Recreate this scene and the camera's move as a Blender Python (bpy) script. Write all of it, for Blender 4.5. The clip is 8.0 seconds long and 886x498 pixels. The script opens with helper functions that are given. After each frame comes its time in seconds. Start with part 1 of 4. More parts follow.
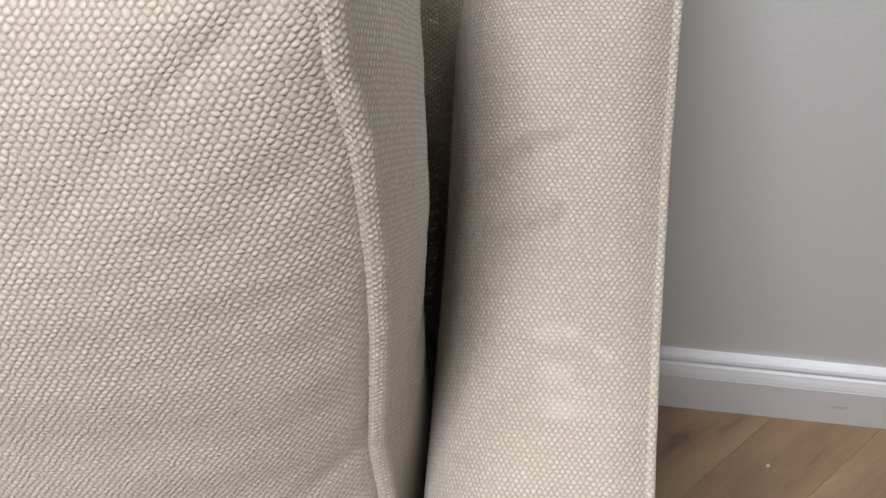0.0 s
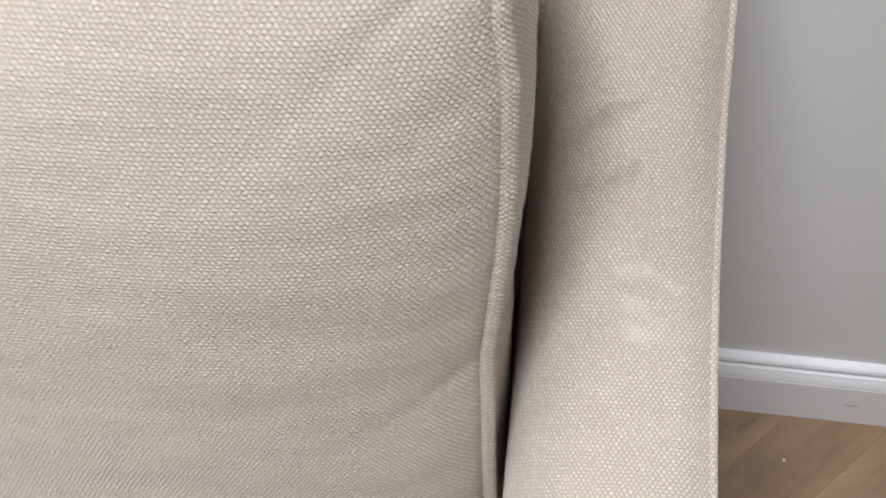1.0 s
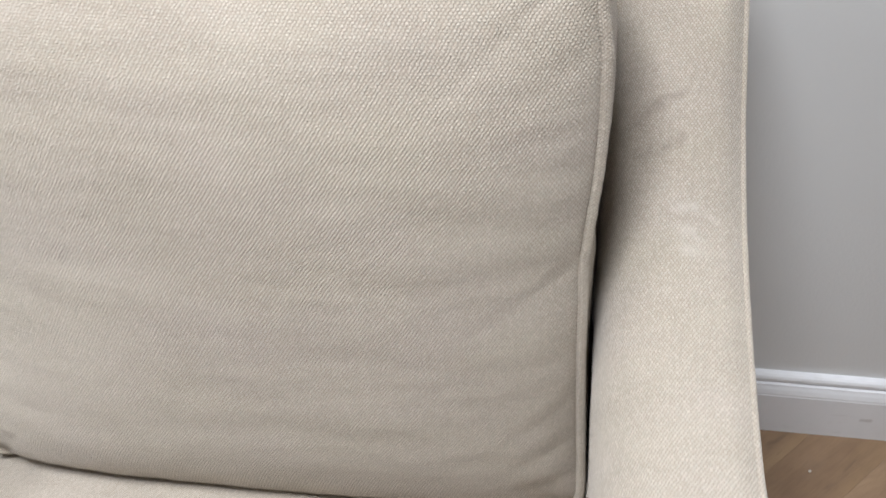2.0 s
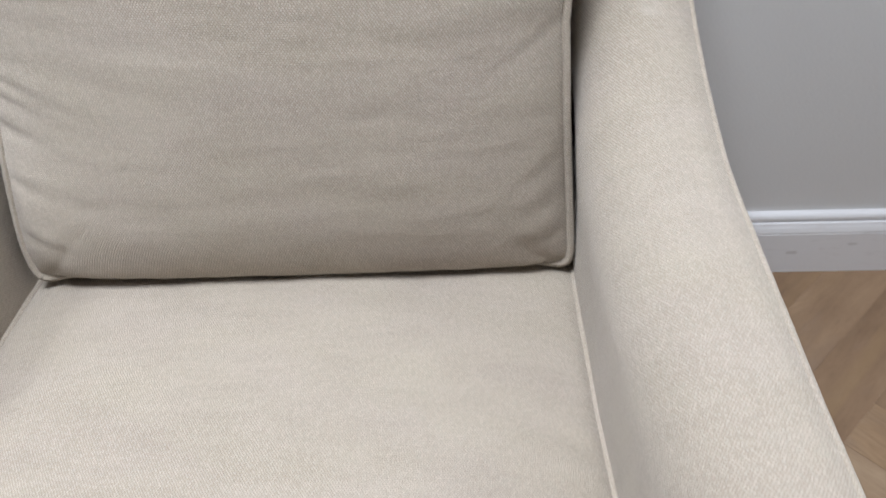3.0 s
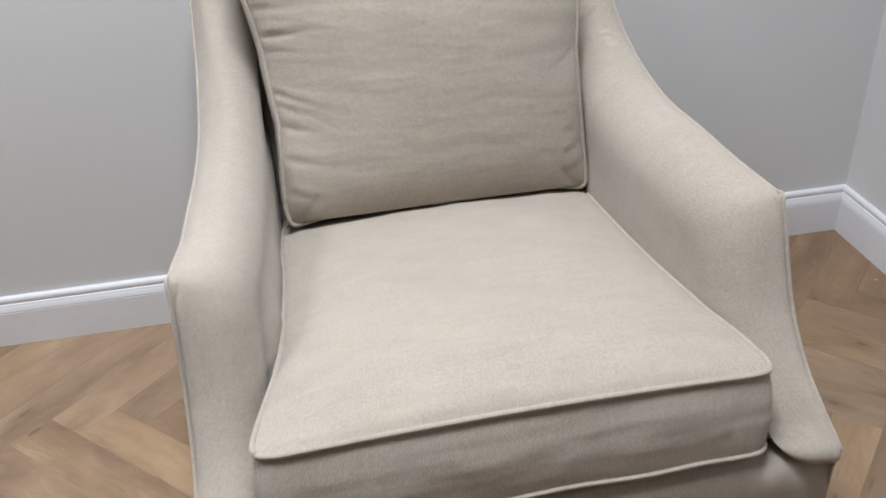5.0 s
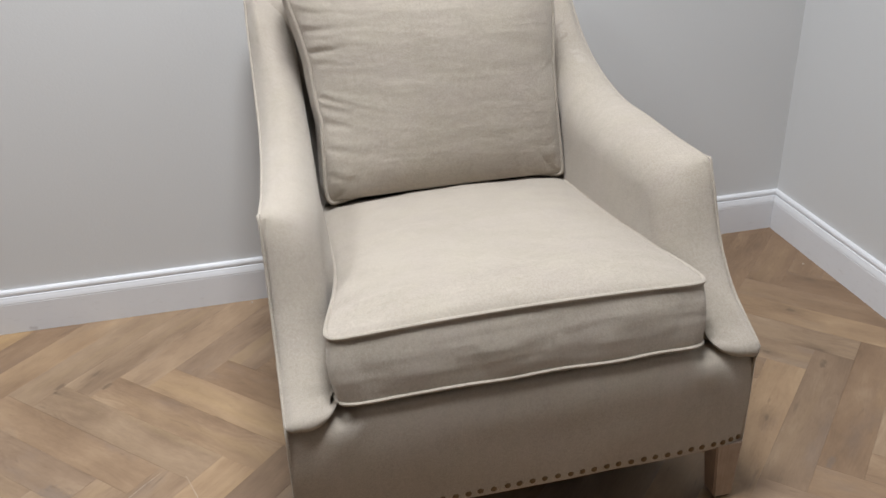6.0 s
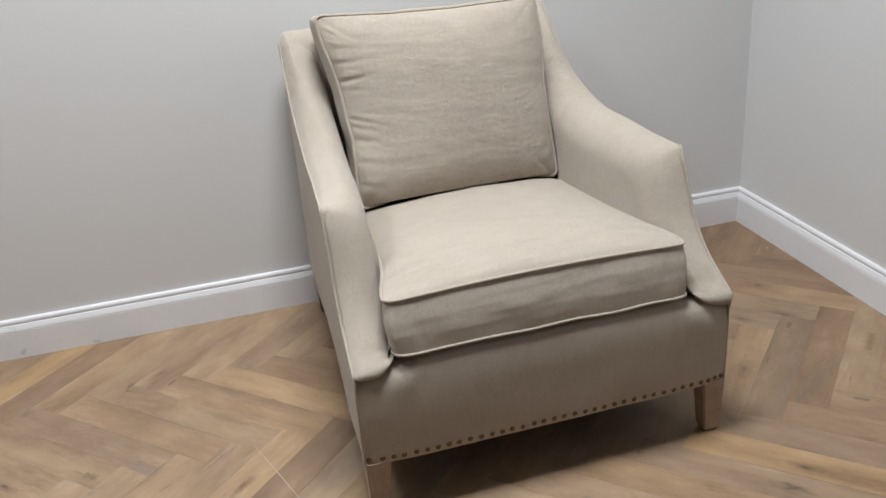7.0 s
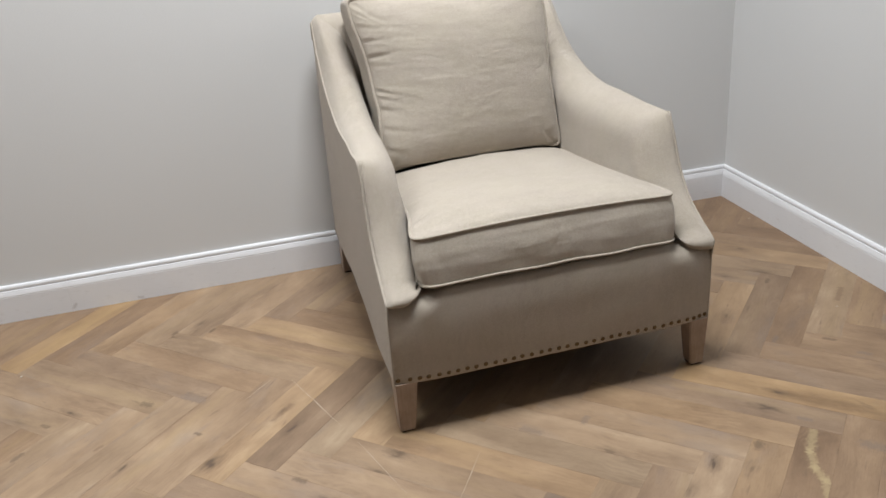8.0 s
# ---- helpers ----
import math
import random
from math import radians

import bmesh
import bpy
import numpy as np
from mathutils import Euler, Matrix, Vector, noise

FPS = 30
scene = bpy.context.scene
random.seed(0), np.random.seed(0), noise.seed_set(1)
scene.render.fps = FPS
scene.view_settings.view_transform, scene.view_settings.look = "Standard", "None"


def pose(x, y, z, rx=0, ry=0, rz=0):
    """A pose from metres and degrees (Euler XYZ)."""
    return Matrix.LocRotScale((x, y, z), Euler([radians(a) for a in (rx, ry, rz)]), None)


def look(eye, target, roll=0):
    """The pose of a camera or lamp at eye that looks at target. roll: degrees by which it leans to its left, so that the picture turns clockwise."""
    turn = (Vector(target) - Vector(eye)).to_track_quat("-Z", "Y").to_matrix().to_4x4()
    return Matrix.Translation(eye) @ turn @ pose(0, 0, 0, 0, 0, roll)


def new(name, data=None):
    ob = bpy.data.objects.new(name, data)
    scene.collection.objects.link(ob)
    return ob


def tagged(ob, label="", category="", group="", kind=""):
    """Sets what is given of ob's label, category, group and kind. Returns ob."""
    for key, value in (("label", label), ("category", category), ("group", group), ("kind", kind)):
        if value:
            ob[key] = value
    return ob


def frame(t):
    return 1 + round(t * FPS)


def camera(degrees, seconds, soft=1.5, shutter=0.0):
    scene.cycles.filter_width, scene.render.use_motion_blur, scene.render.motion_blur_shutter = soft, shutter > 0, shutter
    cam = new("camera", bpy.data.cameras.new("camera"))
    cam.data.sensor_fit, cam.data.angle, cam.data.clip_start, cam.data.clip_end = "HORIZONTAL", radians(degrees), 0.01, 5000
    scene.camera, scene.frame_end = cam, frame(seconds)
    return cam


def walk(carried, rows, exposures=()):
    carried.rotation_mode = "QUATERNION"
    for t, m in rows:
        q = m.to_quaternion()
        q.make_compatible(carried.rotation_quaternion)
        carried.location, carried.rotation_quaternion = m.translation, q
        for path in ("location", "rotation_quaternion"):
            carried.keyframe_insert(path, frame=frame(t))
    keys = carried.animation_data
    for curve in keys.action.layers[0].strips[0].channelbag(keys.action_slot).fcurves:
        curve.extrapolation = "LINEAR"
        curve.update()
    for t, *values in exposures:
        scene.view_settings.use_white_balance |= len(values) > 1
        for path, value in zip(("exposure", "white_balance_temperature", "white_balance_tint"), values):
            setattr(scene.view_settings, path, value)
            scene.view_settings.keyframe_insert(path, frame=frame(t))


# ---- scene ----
PATH = [
    (0, (0.29, 0.485, 0.931), (0.089, 1.567, -0.739), -4.4),
    (0.5, (0.286, 0.462, 0.936), (0.085, 1.545, -0.733), -4.3),
    (1, (0.254, 0.408, 0.964), (0.057, 1.568, -0.653), -3.1),
    (1.2, (0.242, 0.384, 0.984), (0.042, 1.604, -0.588), -2.4),
    (2.3, (0.214, 0.139, 1.028), (-0.05, 1.551, -0.365), -4.6),
    (2.5, (0.206, 0.097, 1.008), (-0.057, 1.525, -0.368), -4.8),
    (3, (0.162, 0.003, 0.982), (0.099, 1.408, -0.441), -3.5),
    (3.5, (0.11, -0.102, 1.004), (0.169, 1.346, -0.373), -3.2),
    (4, (0.028, -0.252, 1.033), (0.117, 1.286, -0.243), -3.5),
    (4.5, (-0.106, -0.449, 1.066), (0.094, 1.172, -0.089), -3.0),
    (5.8, (-0.342, -0.989, 1.135), (0.047, 0.72, 0.172), -2.1),
    (6, (-0.37, -1.044, 1.136), (0.021, 0.678, 0.197), -2.0),
    (6.5, (-0.463, -1.187, 1.151), (-0.047, 0.56, 0.271), -4.3),
    (7, (-0.545, -1.338, 1.171), (-0.084, 0.415, 0.327), -4.5),
    (7.5, (-0.595, -1.496, 1.163), (-0.118, 0.263, 0.339), -4.2),
    (8, (-0.68, -1.591, 1.161), (-0.2, 0.167, 0.338), -4.1),
]
cam = camera(51.6, 8.0, shutter=0.3)
walk(cam, [(t, look(eye, target, roll)) for t, eye, target, roll in PATH],
     exposures=[(0, 0.15, 6500, 10), (1.2, 0.19, 6450, 10), (2.5, 0.15, 6320, 9), (3.2, -0.02, 6240, 10), (4.5, -0.03, 6240, 10), (5.8, 0.02, 6440, 9), (6.5, 0.01, 6480, 9), (8, 0.10, 6580, 8)])


# ---- light ----
world = bpy.data.worlds.new("world")
scene.world = world
world.use_nodes = True
world.node_tree.nodes["Background"].inputs["Color"].default_value = (0.9, 0.95, 1.0, 1)
world.node_tree.nodes["Background"].inputs["Strength"].default_value = 0.3


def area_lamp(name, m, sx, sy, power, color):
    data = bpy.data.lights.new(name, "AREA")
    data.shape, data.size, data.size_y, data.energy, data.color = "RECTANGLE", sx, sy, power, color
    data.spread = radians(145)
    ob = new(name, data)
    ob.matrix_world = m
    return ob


ROOM_W, ROOM_S, ROOM_H = -7.5, -9.5, 2.6   # unseen far side wall, wall behind the camera, ceiling; walls set far to weaken bounce
# unseen lamps added for overhead light and fill, tuned for brightness
ADDED_LAMPS = ((-0.18, 0.04, 38), (-1.6, 0.05, 20.5), (-0.18, -1.5, 0.6), (-1.6, -1.5, 0.8))
for lx, ly, power in ADDED_LAMPS:
    area_lamp("added_ceiling_lamp", pose(lx, ly, ROOM_H - 0.035), 0.58, 0.58, power, (0.945, 0.965, 1.0))


# ---- materials ----
class Mat:
    """A small helper for node materials."""

    def __init__(self, name, roughness=0.8, metallic=0.0):
        self.mat = bpy.data.materials.new(name)
        self.mat.use_nodes = True
        self.nt = self.mat.node_tree
        self.bsdf = self.nt.nodes["Principled BSDF"]
        self.bsdf.inputs["Roughness"].default_value = roughness
        self.bsdf.inputs["Metallic"].default_value = metallic

    def node(self, kind, **values):
        n = self.nt.nodes.new(kind)
        for key, value in values.items():
            if key in n.inputs:
                self.put(n.inputs[key], value)
        return n

    def put(self, socket, value):
        if isinstance(value, bpy.types.NodeSocket):
            self.nt.links.new(value, socket)
        else:
            socket.default_value = value

    def math(self, op, a, b=0.0, c=0.0):
        n = self.nt.nodes.new("ShaderNodeMath")
        n.operation = op
        for i, v in enumerate((a, b, c)):
            self.put(n.inputs[i], v)
        return n.outputs[0]

    def noise(self, vector, scale, detail=3.0, rough=0.55):
        n = self.nt.nodes.new("ShaderNodeTexNoise")
        self.put(n.inputs["Vector"], vector)
        self.put(n.inputs["Scale"], scale)
        self.put(n.inputs["Detail"], detail)
        self.put(n.inputs["Roughness"], rough)
        return n.outputs["Fac"]

    def scaled(self, vector, s):
        n = self.nt.nodes.new("ShaderNodeVectorMath")
        n.operation = "MULTIPLY"
        self.put(n.inputs[0], vector)
        self.put(n.inputs[1], s)
        return n.outputs[0]

    def ramp(self, fac, stops):
        n = self.nt.nodes.new("ShaderNodeValToRGB")
        self.put(n.inputs["Fac"], fac)
        el = n.color_ramp.elements
        while len(el) < len(stops):
            el.new(0.5)
        for e, (p, c) in zip(el, stops):
            e.position, e.color = p, (*c, 1) if len(c) == 3 else c
        return n.outputs["Color"]

    def mix(self, fac, a, b, how="MIX"):
        n = self.nt.nodes.new("ShaderNodeMix")
        n.data_type, n.blend_type = "RGBA", how
        self.put(n.inputs[0], fac)
        for sock, v in ((n.inputs[6], a), (n.inputs[7], b)):
            self.put(sock, v if not isinstance(v, tuple) else (*v, 1))
        return n.outputs[2]

    def coord(self, which="Object"):
        return self.nt.nodes.new("ShaderNodeTexCoord").outputs[which]

    def bump(self, height, distance, strength=1.0, normal=None):
        n = self.nt.nodes.new("ShaderNodeBump")
        self.put(n.inputs["Height"], height)
        n.inputs["Distance"].default_value, n.inputs["Strength"].default_value = distance, strength
        if normal is not None:
            self.put(n.inputs["Normal"], normal)
        return n.outputs["Normal"]

    def done(self, color=None, normal=None, roughness=None):
        for key, v in (("Base Color", color), ("Normal", normal), ("Roughness", roughness)):
            if v is not None:
                self.put(self.bsdf.inputs[key], (*v, 1) if isinstance(v, tuple) else v)
        return self.mat


KNOB_U, KNOB_V = 0.0024, 0.0033      # one stitch across, two rows up


def linen(name, marks=(), weft_slub=0.05, turned=False):
    """Plain-woven oatmeal linen; the UVs are metres, turned where u runs along the warp."""
    m = Mat(name, 0.92)
    m.bsdf.inputs["Sheen Weight"].default_value = 0.25
    m.bsdf.inputs["Sheen Roughness"].default_value = 0.5
    m.bsdf.inputs["Specular IOR Level"].default_value = 0.2
    uv = m.coord("UV")
    if turned:
        flat = m.nt.nodes.new("ShaderNodeSeparateXYZ")
        m.put(flat.inputs[0], uv)
        back = m.nt.nodes.new("ShaderNodeCombineXYZ")
        m.put(back.inputs[0], flat.outputs[1])
        m.put(back.inputs[1], flat.outputs[0])
        uv = back.outputs[0]
    sway = m.nt.nodes.new("ShaderNodeTexNoise")
    m.put(sway.inputs["Vector"], uv)
    sway.inputs["Scale"].default_value, sway.inputs["Detail"].default_value = 240.0, 3.0
    add = m.nt.nodes.new("ShaderNodeVectorMath")
    m.put(add.inputs[0], uv)
    m.put(add.inputs[1], m.scaled(sway.outputs["Color"], (0.0021, 0.0021, 0)))
    sep = m.nt.nodes.new("ShaderNodeSeparateXYZ")
    m.put(sep.inputs[0], add.outputs[0])
    # stitches: oval knobs in staggered rows
    across, up = m.math("DIVIDE", sep.outputs[0], KNOB_U), m.math("DIVIDE", sep.outputs[1], KNOB_V)
    sum_, dif = m.math("ADD", across, up), m.math("SUBTRACT", across, up)
    fa, fb = m.math("WRAP", sum_, 0.5, -0.5), m.math("WRAP", dif, 0.5, -0.5)
    du, dv = m.math("ADD", fa, fb), m.math("SUBTRACT", fa, fb)
    away = m.math("ADD", m.math("POWER", m.math("DIVIDE", m.math("ABSOLUTE", du), 0.94), 2.0), m.math("POWER", m.math("DIVIDE", m.math("ABSOLUTE", dv), 0.64), 2.0))
    knob = m.math("POWER", m.math("MAXIMUM", m.math("SUBTRACT", 1.0, away), 0.0), 0.85)
    cell = m.nt.nodes.new("ShaderNodeCombineXYZ")
    m.put(cell.inputs[0], m.math("ROUND", m.math("SUBTRACT", sum_, fa)))
    m.put(cell.inputs[1], m.math("ROUND", m.math("SUBTRACT", dif, fb)))
    chance = m.nt.nodes.new("ShaderNodeTexWhiteNoise")
    chance.noise_dimensions = "2D"
    m.put(chance.inputs["Vector"], cell.outputs[0])
    odd = m.math("SUBTRACT", chance.outputs["Value"], 0.5)
    # slubs: threads that run thicker and lighter for a stretch
    warp = m.noise(m.scaled(uv, (1.0, 0.05, 1)), 300.0, 2.0)
    weft = m.noise(m.scaled(uv, (0.05, 1.0, 1)), 300.0, 2.0)
    slub = m.math("ADD", m.math("MULTIPLY", warp, 0.5), m.math("MULTIPLY", weft, 0.5))
    fuzz = m.noise(uv, 1300.0, 3.0)
    cloud = m.noise(m.coord("Object"), 5.0, 4.0)
    thick = m.noise(m.scaled(uv, (0.10, 1.0, 1)), 95.0, 4.0, 0.6)
    # off the knobs the colour darkens, painting in shade between threads
    tone = m.math("ADD", m.math("MULTIPLY", knob, m.math("MULTIPLY_ADD", odd, 0.19, 0.295)), m.math("MULTIPLY", odd, 0.02))
    mottle = m.noise(m.scaled(uv, (0.38, 1.0, 1)), 34.0, 4.0, 0.6)
    for part_, amount in ((slub, 0.10), (fuzz, 0.16), (thick, weft_slub), (cloud, 0.16), (mottle, 0.17)):
        tone = m.math("MULTIPLY_ADD", m.math("SUBTRACT", part_, 0.5), amount, tone)
    tone = m.math("ADD", tone, 0.323)
    col = m.ramp(tone, [(0.12, (0.197, 0.160, 0.126)), (0.45, (0.419, 0.368, 0.305)), (0.85, (0.641, 0.585, 0.512))])
    # single stitches run greyer or pinker
    hue = m.nt.nodes.new("ShaderNodeSeparateColor")
    m.put(hue.inputs[0], chance.outputs["Color"])
    col = m.mix(m.math("MULTIPLY", hue.outputs[1], 0.20), col, m.ramp(hue.outputs[2], [(0.2, (0.414, 0.405, 0.360)), (0.8, (0.504, 0.414, 0.360))]))
    # handled patches yellower or pinker
    patch = m.noise(m.scaled(uv, (0.6, 1.0, 1)), 15.0, 3.0)
    col = m.mix(1.0, col, m.ramp(patch, [(0.34, (1.0, 1.002, 0.984)), (0.66, (1.0, 0.993, 1.008))]), "MULTIPLY")
    if marks:
        ob = m.coord("Object")
        for a, b, width, tint, amount in marks:
            col = m.mix(stroke(m, ob, a, b, width, amount, 1.1), col, tint)
    height = m.math("ADD", knob, m.math("MULTIPLY", m.math("MULTIPLY", knob, odd), 0.75))
    height = m.math("ADD", height, m.math("MULTIPLY", fuzz, 0.30))
    return m.done(col, m.bump(height, 0.00048, 0.85))


def stroke(m, ob, a, b, width, amount, ragged=1.6):
    """How much of a smudge between two places shows, broken up by the weave."""
    a, b = Vector(a), Vector(b)
    d = b - a
    rel = m.nt.nodes.new("ShaderNodeVectorMath")
    rel.operation = "SUBTRACT"
    m.put(rel.inputs[0], ob)
    rel.inputs[1].default_value = a
    dot = m.nt.nodes.new("ShaderNodeVectorMath")
    dot.operation = "DOT_PRODUCT"
    m.put(dot.inputs[0], rel.outputs[0])
    dot.inputs[1].default_value = d / d.length_squared
    clamp = m.nt.nodes.new("ShaderNodeClamp")
    m.put(clamp.inputs[0], dot.outputs["Value"])
    along = m.nt.nodes.new("ShaderNodeVectorMath")
    along.operation = "SCALE"
    along.inputs[0].default_value = d
    m.put(along.inputs["Scale"], clamp.outputs[0])
    dist = m.nt.nodes.new("ShaderNodeVectorMath")
    dist.operation = "DISTANCE"
    m.put(dist.inputs[0], rel.outputs[0])
    m.put(dist.inputs[1], along.outputs[0])
    rough = m.noise(ob, 140.0, 3.0)
    far = m.math("ADD", m.math("DIVIDE", dist.outputs["Value"], width), m.math("MULTIPLY", m.math("SUBTRACT", rough, 0.5), ragged))
    n = m.nt.nodes.new("ShaderNodeMapRange")
    n.interpolation_type = "SMOOTHSTEP"
    for i, v in enumerate((far, 1.25, 0.2, 0.0, amount)):
        m.put(n.inputs[i], v)
    return n.outputs[0]


LINEN = linen("linen", weft_slub=0.12)
CHALK, GRIME = (0.648, 0.612, 0.558), (0.216, 0.184, 0.149)
LINEN_ARM = linen("linen_marked", [
    ((0.290, 0.654, 0.618), (0.307, 0.654, 0.619), 0.0055, CHALK, 0.38),
    ((0.307, 0.654, 0.619), (0.322, 0.648, 0.612), 0.0050, CHALK, 0.32),
    ((0.298, 0.641, 0.611), (0.316, 0.633, 0.608), 0.0060, CHALK, 0.36),
    ((0.301, 0.629, 0.605), (0.313, 0.627, 0.605), 0.0065, CHALK, 0.32),
    ((0.261, 0.712, 0.634), (0.279, 0.717, 0.651), 0.0075, GRIME, 0.42),
    ((0.279, 0.717, 0.651), (0.296, 0.719, 0.659), 0.0055, GRIME, 0.42),
    ((0.261, 0.696, 0.622), (0.282, 0.690, 0.635), 0.0070, GRIME, 0.42),
    ((0.282, 0.690, 0.635), (0.296, 0.694, 0.641), 0.0055, GRIME, 0.42),
], turned=True)
LINEN_BODY = linen("linen_body", turned=True)


def wall_paint():
    m = Mat("grey_wall_paint", 0.75)
    ob = m.coord("Object")
    big, fine = m.noise(ob, 1.6, 3.0), m.noise(ob, 260.0, 2.0)
    col = m.mix(m.math("MULTIPLY", big, 0.5), (0.641, 0.643, 0.644), (0.673, 0.675, 0.676))
    return m.done(col, m.bump(fine, 0.0006, 0.5))


def white_gloss():
    m = Mat("white_trim_paint", 0.6)
    ob = m.coord("Object")
    big, smear = m.noise(ob, 7.0, 4.0), m.noise(m.scaled(ob, (1, 1, 3)), 38.0, 3.0)
    dirt = m.ramp(smear, [(0.60, (0, 0, 0)), (0.82, (0.22, 0.22, 0.22))])
    col = m.mix(dirt, m.mix(big, (0.736, 0.745, 0.773), (0.791, 0.800, 0.828)), (0.42, 0.40, 0.38))
    for a, b, width in (((0.606, 0.906, 0.040), (0.616, 0.906, 0.040), 0.004), ((0.688, 0.905, 0.055), (0.696, 0.905, 0.055), 0.003),
                        ((-1.082, 0.930, 0.012), (-1.076, 0.930, 0.020), 0.006), ((-0.905, 0.927, 0.008), (-0.895, 0.927, 0.006), 0.005)):
        col = m.mix(stroke(m, ob, a, b, width, 0.4), col, (0.36, 0.34, 0.33))
    return m.done(col, m.bump(m.noise(ob, 90.0, 2.0), 0.0006, 0.4))


def oak(name, joined_boards=False, streaks=()):
    """Brushed, oiled oak; x of the object runs along the grain, and the object's colour is the board's tone, corner
    shade included.
    """
    m = Mat(name, 0.42)
    m.bsdf.inputs["Specular IOR Level"].default_value = 0.32
    ob = m.coord("Object")
    info = m.nt.nodes.new("ShaderNodeObjectInfo")
    if joined_boards:
        chance = m.nt.nodes.new("ShaderNodeNewGeometry").outputs["Random Per Island"]
        tint = m.ramp(chance, [(0.0, (0.84, 0.80, 0.78)), (0.2, (0.98, 0.97, 0.96)), (0.4, (1.10, 1.06, 1.00)), (0.55, (0.80, 0.77, 0.76)), (0.75, (1.05, 1.02, 0.98)), (0.9, (1.18, 1.10, 0.92)), (1.0, (0.90, 0.86, 0.83))])
    else:
        chance, tint = info.outputs["Random"], info.outputs["Color"]
    shift = m.nt.nodes.new("ShaderNodeVectorMath")
    shift.operation = "MULTIPLY_ADD"
    m.put(shift.inputs[0], chance)
    shift.inputs[1].default_value = (37.0, 19.0, 11.0)
    m.put(shift.inputs[2], ob)
    p = shift.outputs[0]
    warp = m.nt.nodes.new("ShaderNodeTexNoise")
    m.put(warp.inputs["Vector"], m.scaled(p, (1.0, 3.0, 1.0)))
    warp.inputs["Scale"].default_value = 4.0
    bend = m.nt.nodes.new("ShaderNodeVectorMath")
    bend.operation = "MULTIPLY_ADD"
    m.put(bend.inputs[0], warp.outputs["Color"])
    bend.inputs[1].default_value = (0.0, 0.060, 0.0)
    m.put(bend.inputs[2], p)
    soft = m.noise(m.scaled(bend.outputs[0], (0.14, 1.0, 1.0)), 20.0, 3.0)
    blot = m.noise(m.scaled(p, (0.5, 1.0, 1.0)), 11.0, 5.0, 0.62)
    streak = m.noise(m.scaled(bend.outputs[0], (0.045, 1.0, 1.0)), 260.0, 4.0)
    pores = m.noise(m.scaled(p, (0.06, 1.0, 1.0)), 1000.0, 2.0)
    # flame figure: bent growth rings that show on part of the board
    along = m.nt.nodes.new("ShaderNodeSeparateXYZ")
    m.put(along.inputs[0], bend.outputs[0])
    rings = m.math("SINE", m.math("MULTIPLY_ADD", m.noise(m.scaled(p, (0.8, 2.2, 1.0)), 7.0, 2.0), 60.0, m.math("MULTIPLY", along.outputs[1], 420.0)))
    where_rings = m.ramp(m.noise(p, 5.0, 1.0), [(0.50, (0, 0, 0)), (0.66, (1, 1, 1))])
    fig = m.math("ADD", m.math("MULTIPLY", soft, 0.30), m.math("MULTIPLY", streak, 0.09))
    fig = m.math("ADD", fig, m.math("MULTIPLY", blot, 0.56))
    fig = m.math("MULTIPLY_ADD", m.math("MULTIPLY", rings, where_rings), 0.022, fig)
    col = m.ramp(m.math("ADD", fig, 0.085), [(0.36, (0.171, 0.113, 0.075)), (0.50, (0.265, 0.184, 0.121)), (0.62, (0.333, 0.237, 0.157)), (0.74, (0.428, 0.322, 0.219))])
    # honey-coloured sapwood bands and greyed patches
    band = m.noise(m.scaled(bend.outputs[0], (0.07, 1.0, 1.0)), 15.0, 2.0)
    col = m.mix(m.ramp(band, [(0.58, (0, 0, 0)), (0.72, (0.36, 0.36, 0.36))]), col, (0.405, 0.296, 0.170))
    grey = m.noise(m.scaled(p, (0.4, 1.0, 1.7)), 9.0, 4.0, 0.6)
    col = m.mix(m.ramp(grey, [(0.56, (0, 0, 0)), (0.74, (0.5, 0.5, 0.5))]), col, (0.248, 0.204, 0.179))
    col = m.mix(1.0, col, tint, "MULTIPLY")
    # knots with frayed ends and short dark flecks drawn out along the grain
    knots = m.nt.nodes.new("ShaderNodeTexVoronoi")
    knots.voronoi_dimensions = "2D"
    m.put(knots.inputs["Vector"], m.scaled(bend.outputs[0], (0.36, 1.0, 1.0)))
    knots.inputs["Scale"].default_value = 9.5
    fray = m.math("ADD", knots.outputs["Distance"], m.math("MULTIPLY", m.math("SUBTRACT", m.noise(m.scaled(p, (0.35, 1.0, 1.0)), 110.0, 4.0), 0.5), 0.22))
    near = m.ramp(fray, [(0.015, (0.85, 0.85, 0.85)), (0.055, (0.38, 0.38, 0.38)), (0.16, (0, 0, 0))])
    sep = m.nt.nodes.new("ShaderNodeSeparateColor")
    m.put(sep.inputs[0], knots.outputs["Color"])
    pick = m.ramp(sep.outputs[0], [(0.50, (0, 0, 0)), (0.58, (0.6, 0.6, 0.6)), (0.9, (1, 1, 1))])
    col = m.mix(m.math("MULTIPLY", near, pick), col, (0.085, 0.056, 0.040))
    fleck = m.ramp(m.noise(m.scaled(bend.outputs[0], (0.18, 1.0, 1.0)), 80.0, 2.0), [(0.67, (0, 0, 0)), (0.77, (0.42, 0.42, 0.42))])
    col = m.mix(fleck, col, (0.13, 0.088, 0.060))
    where = m.nt.nodes.new("ShaderNodeNewGeometry").outputs["Position"]
    for a, b, width, color in streaks:
        col = m.mix(stroke(m, where, a, b, width, 0.5, 2.2), col, color)
    dash = m.ramp(pores, [(0.33, (0.80, 0.78, 0.76)), (0.46, (1, 1, 1))])
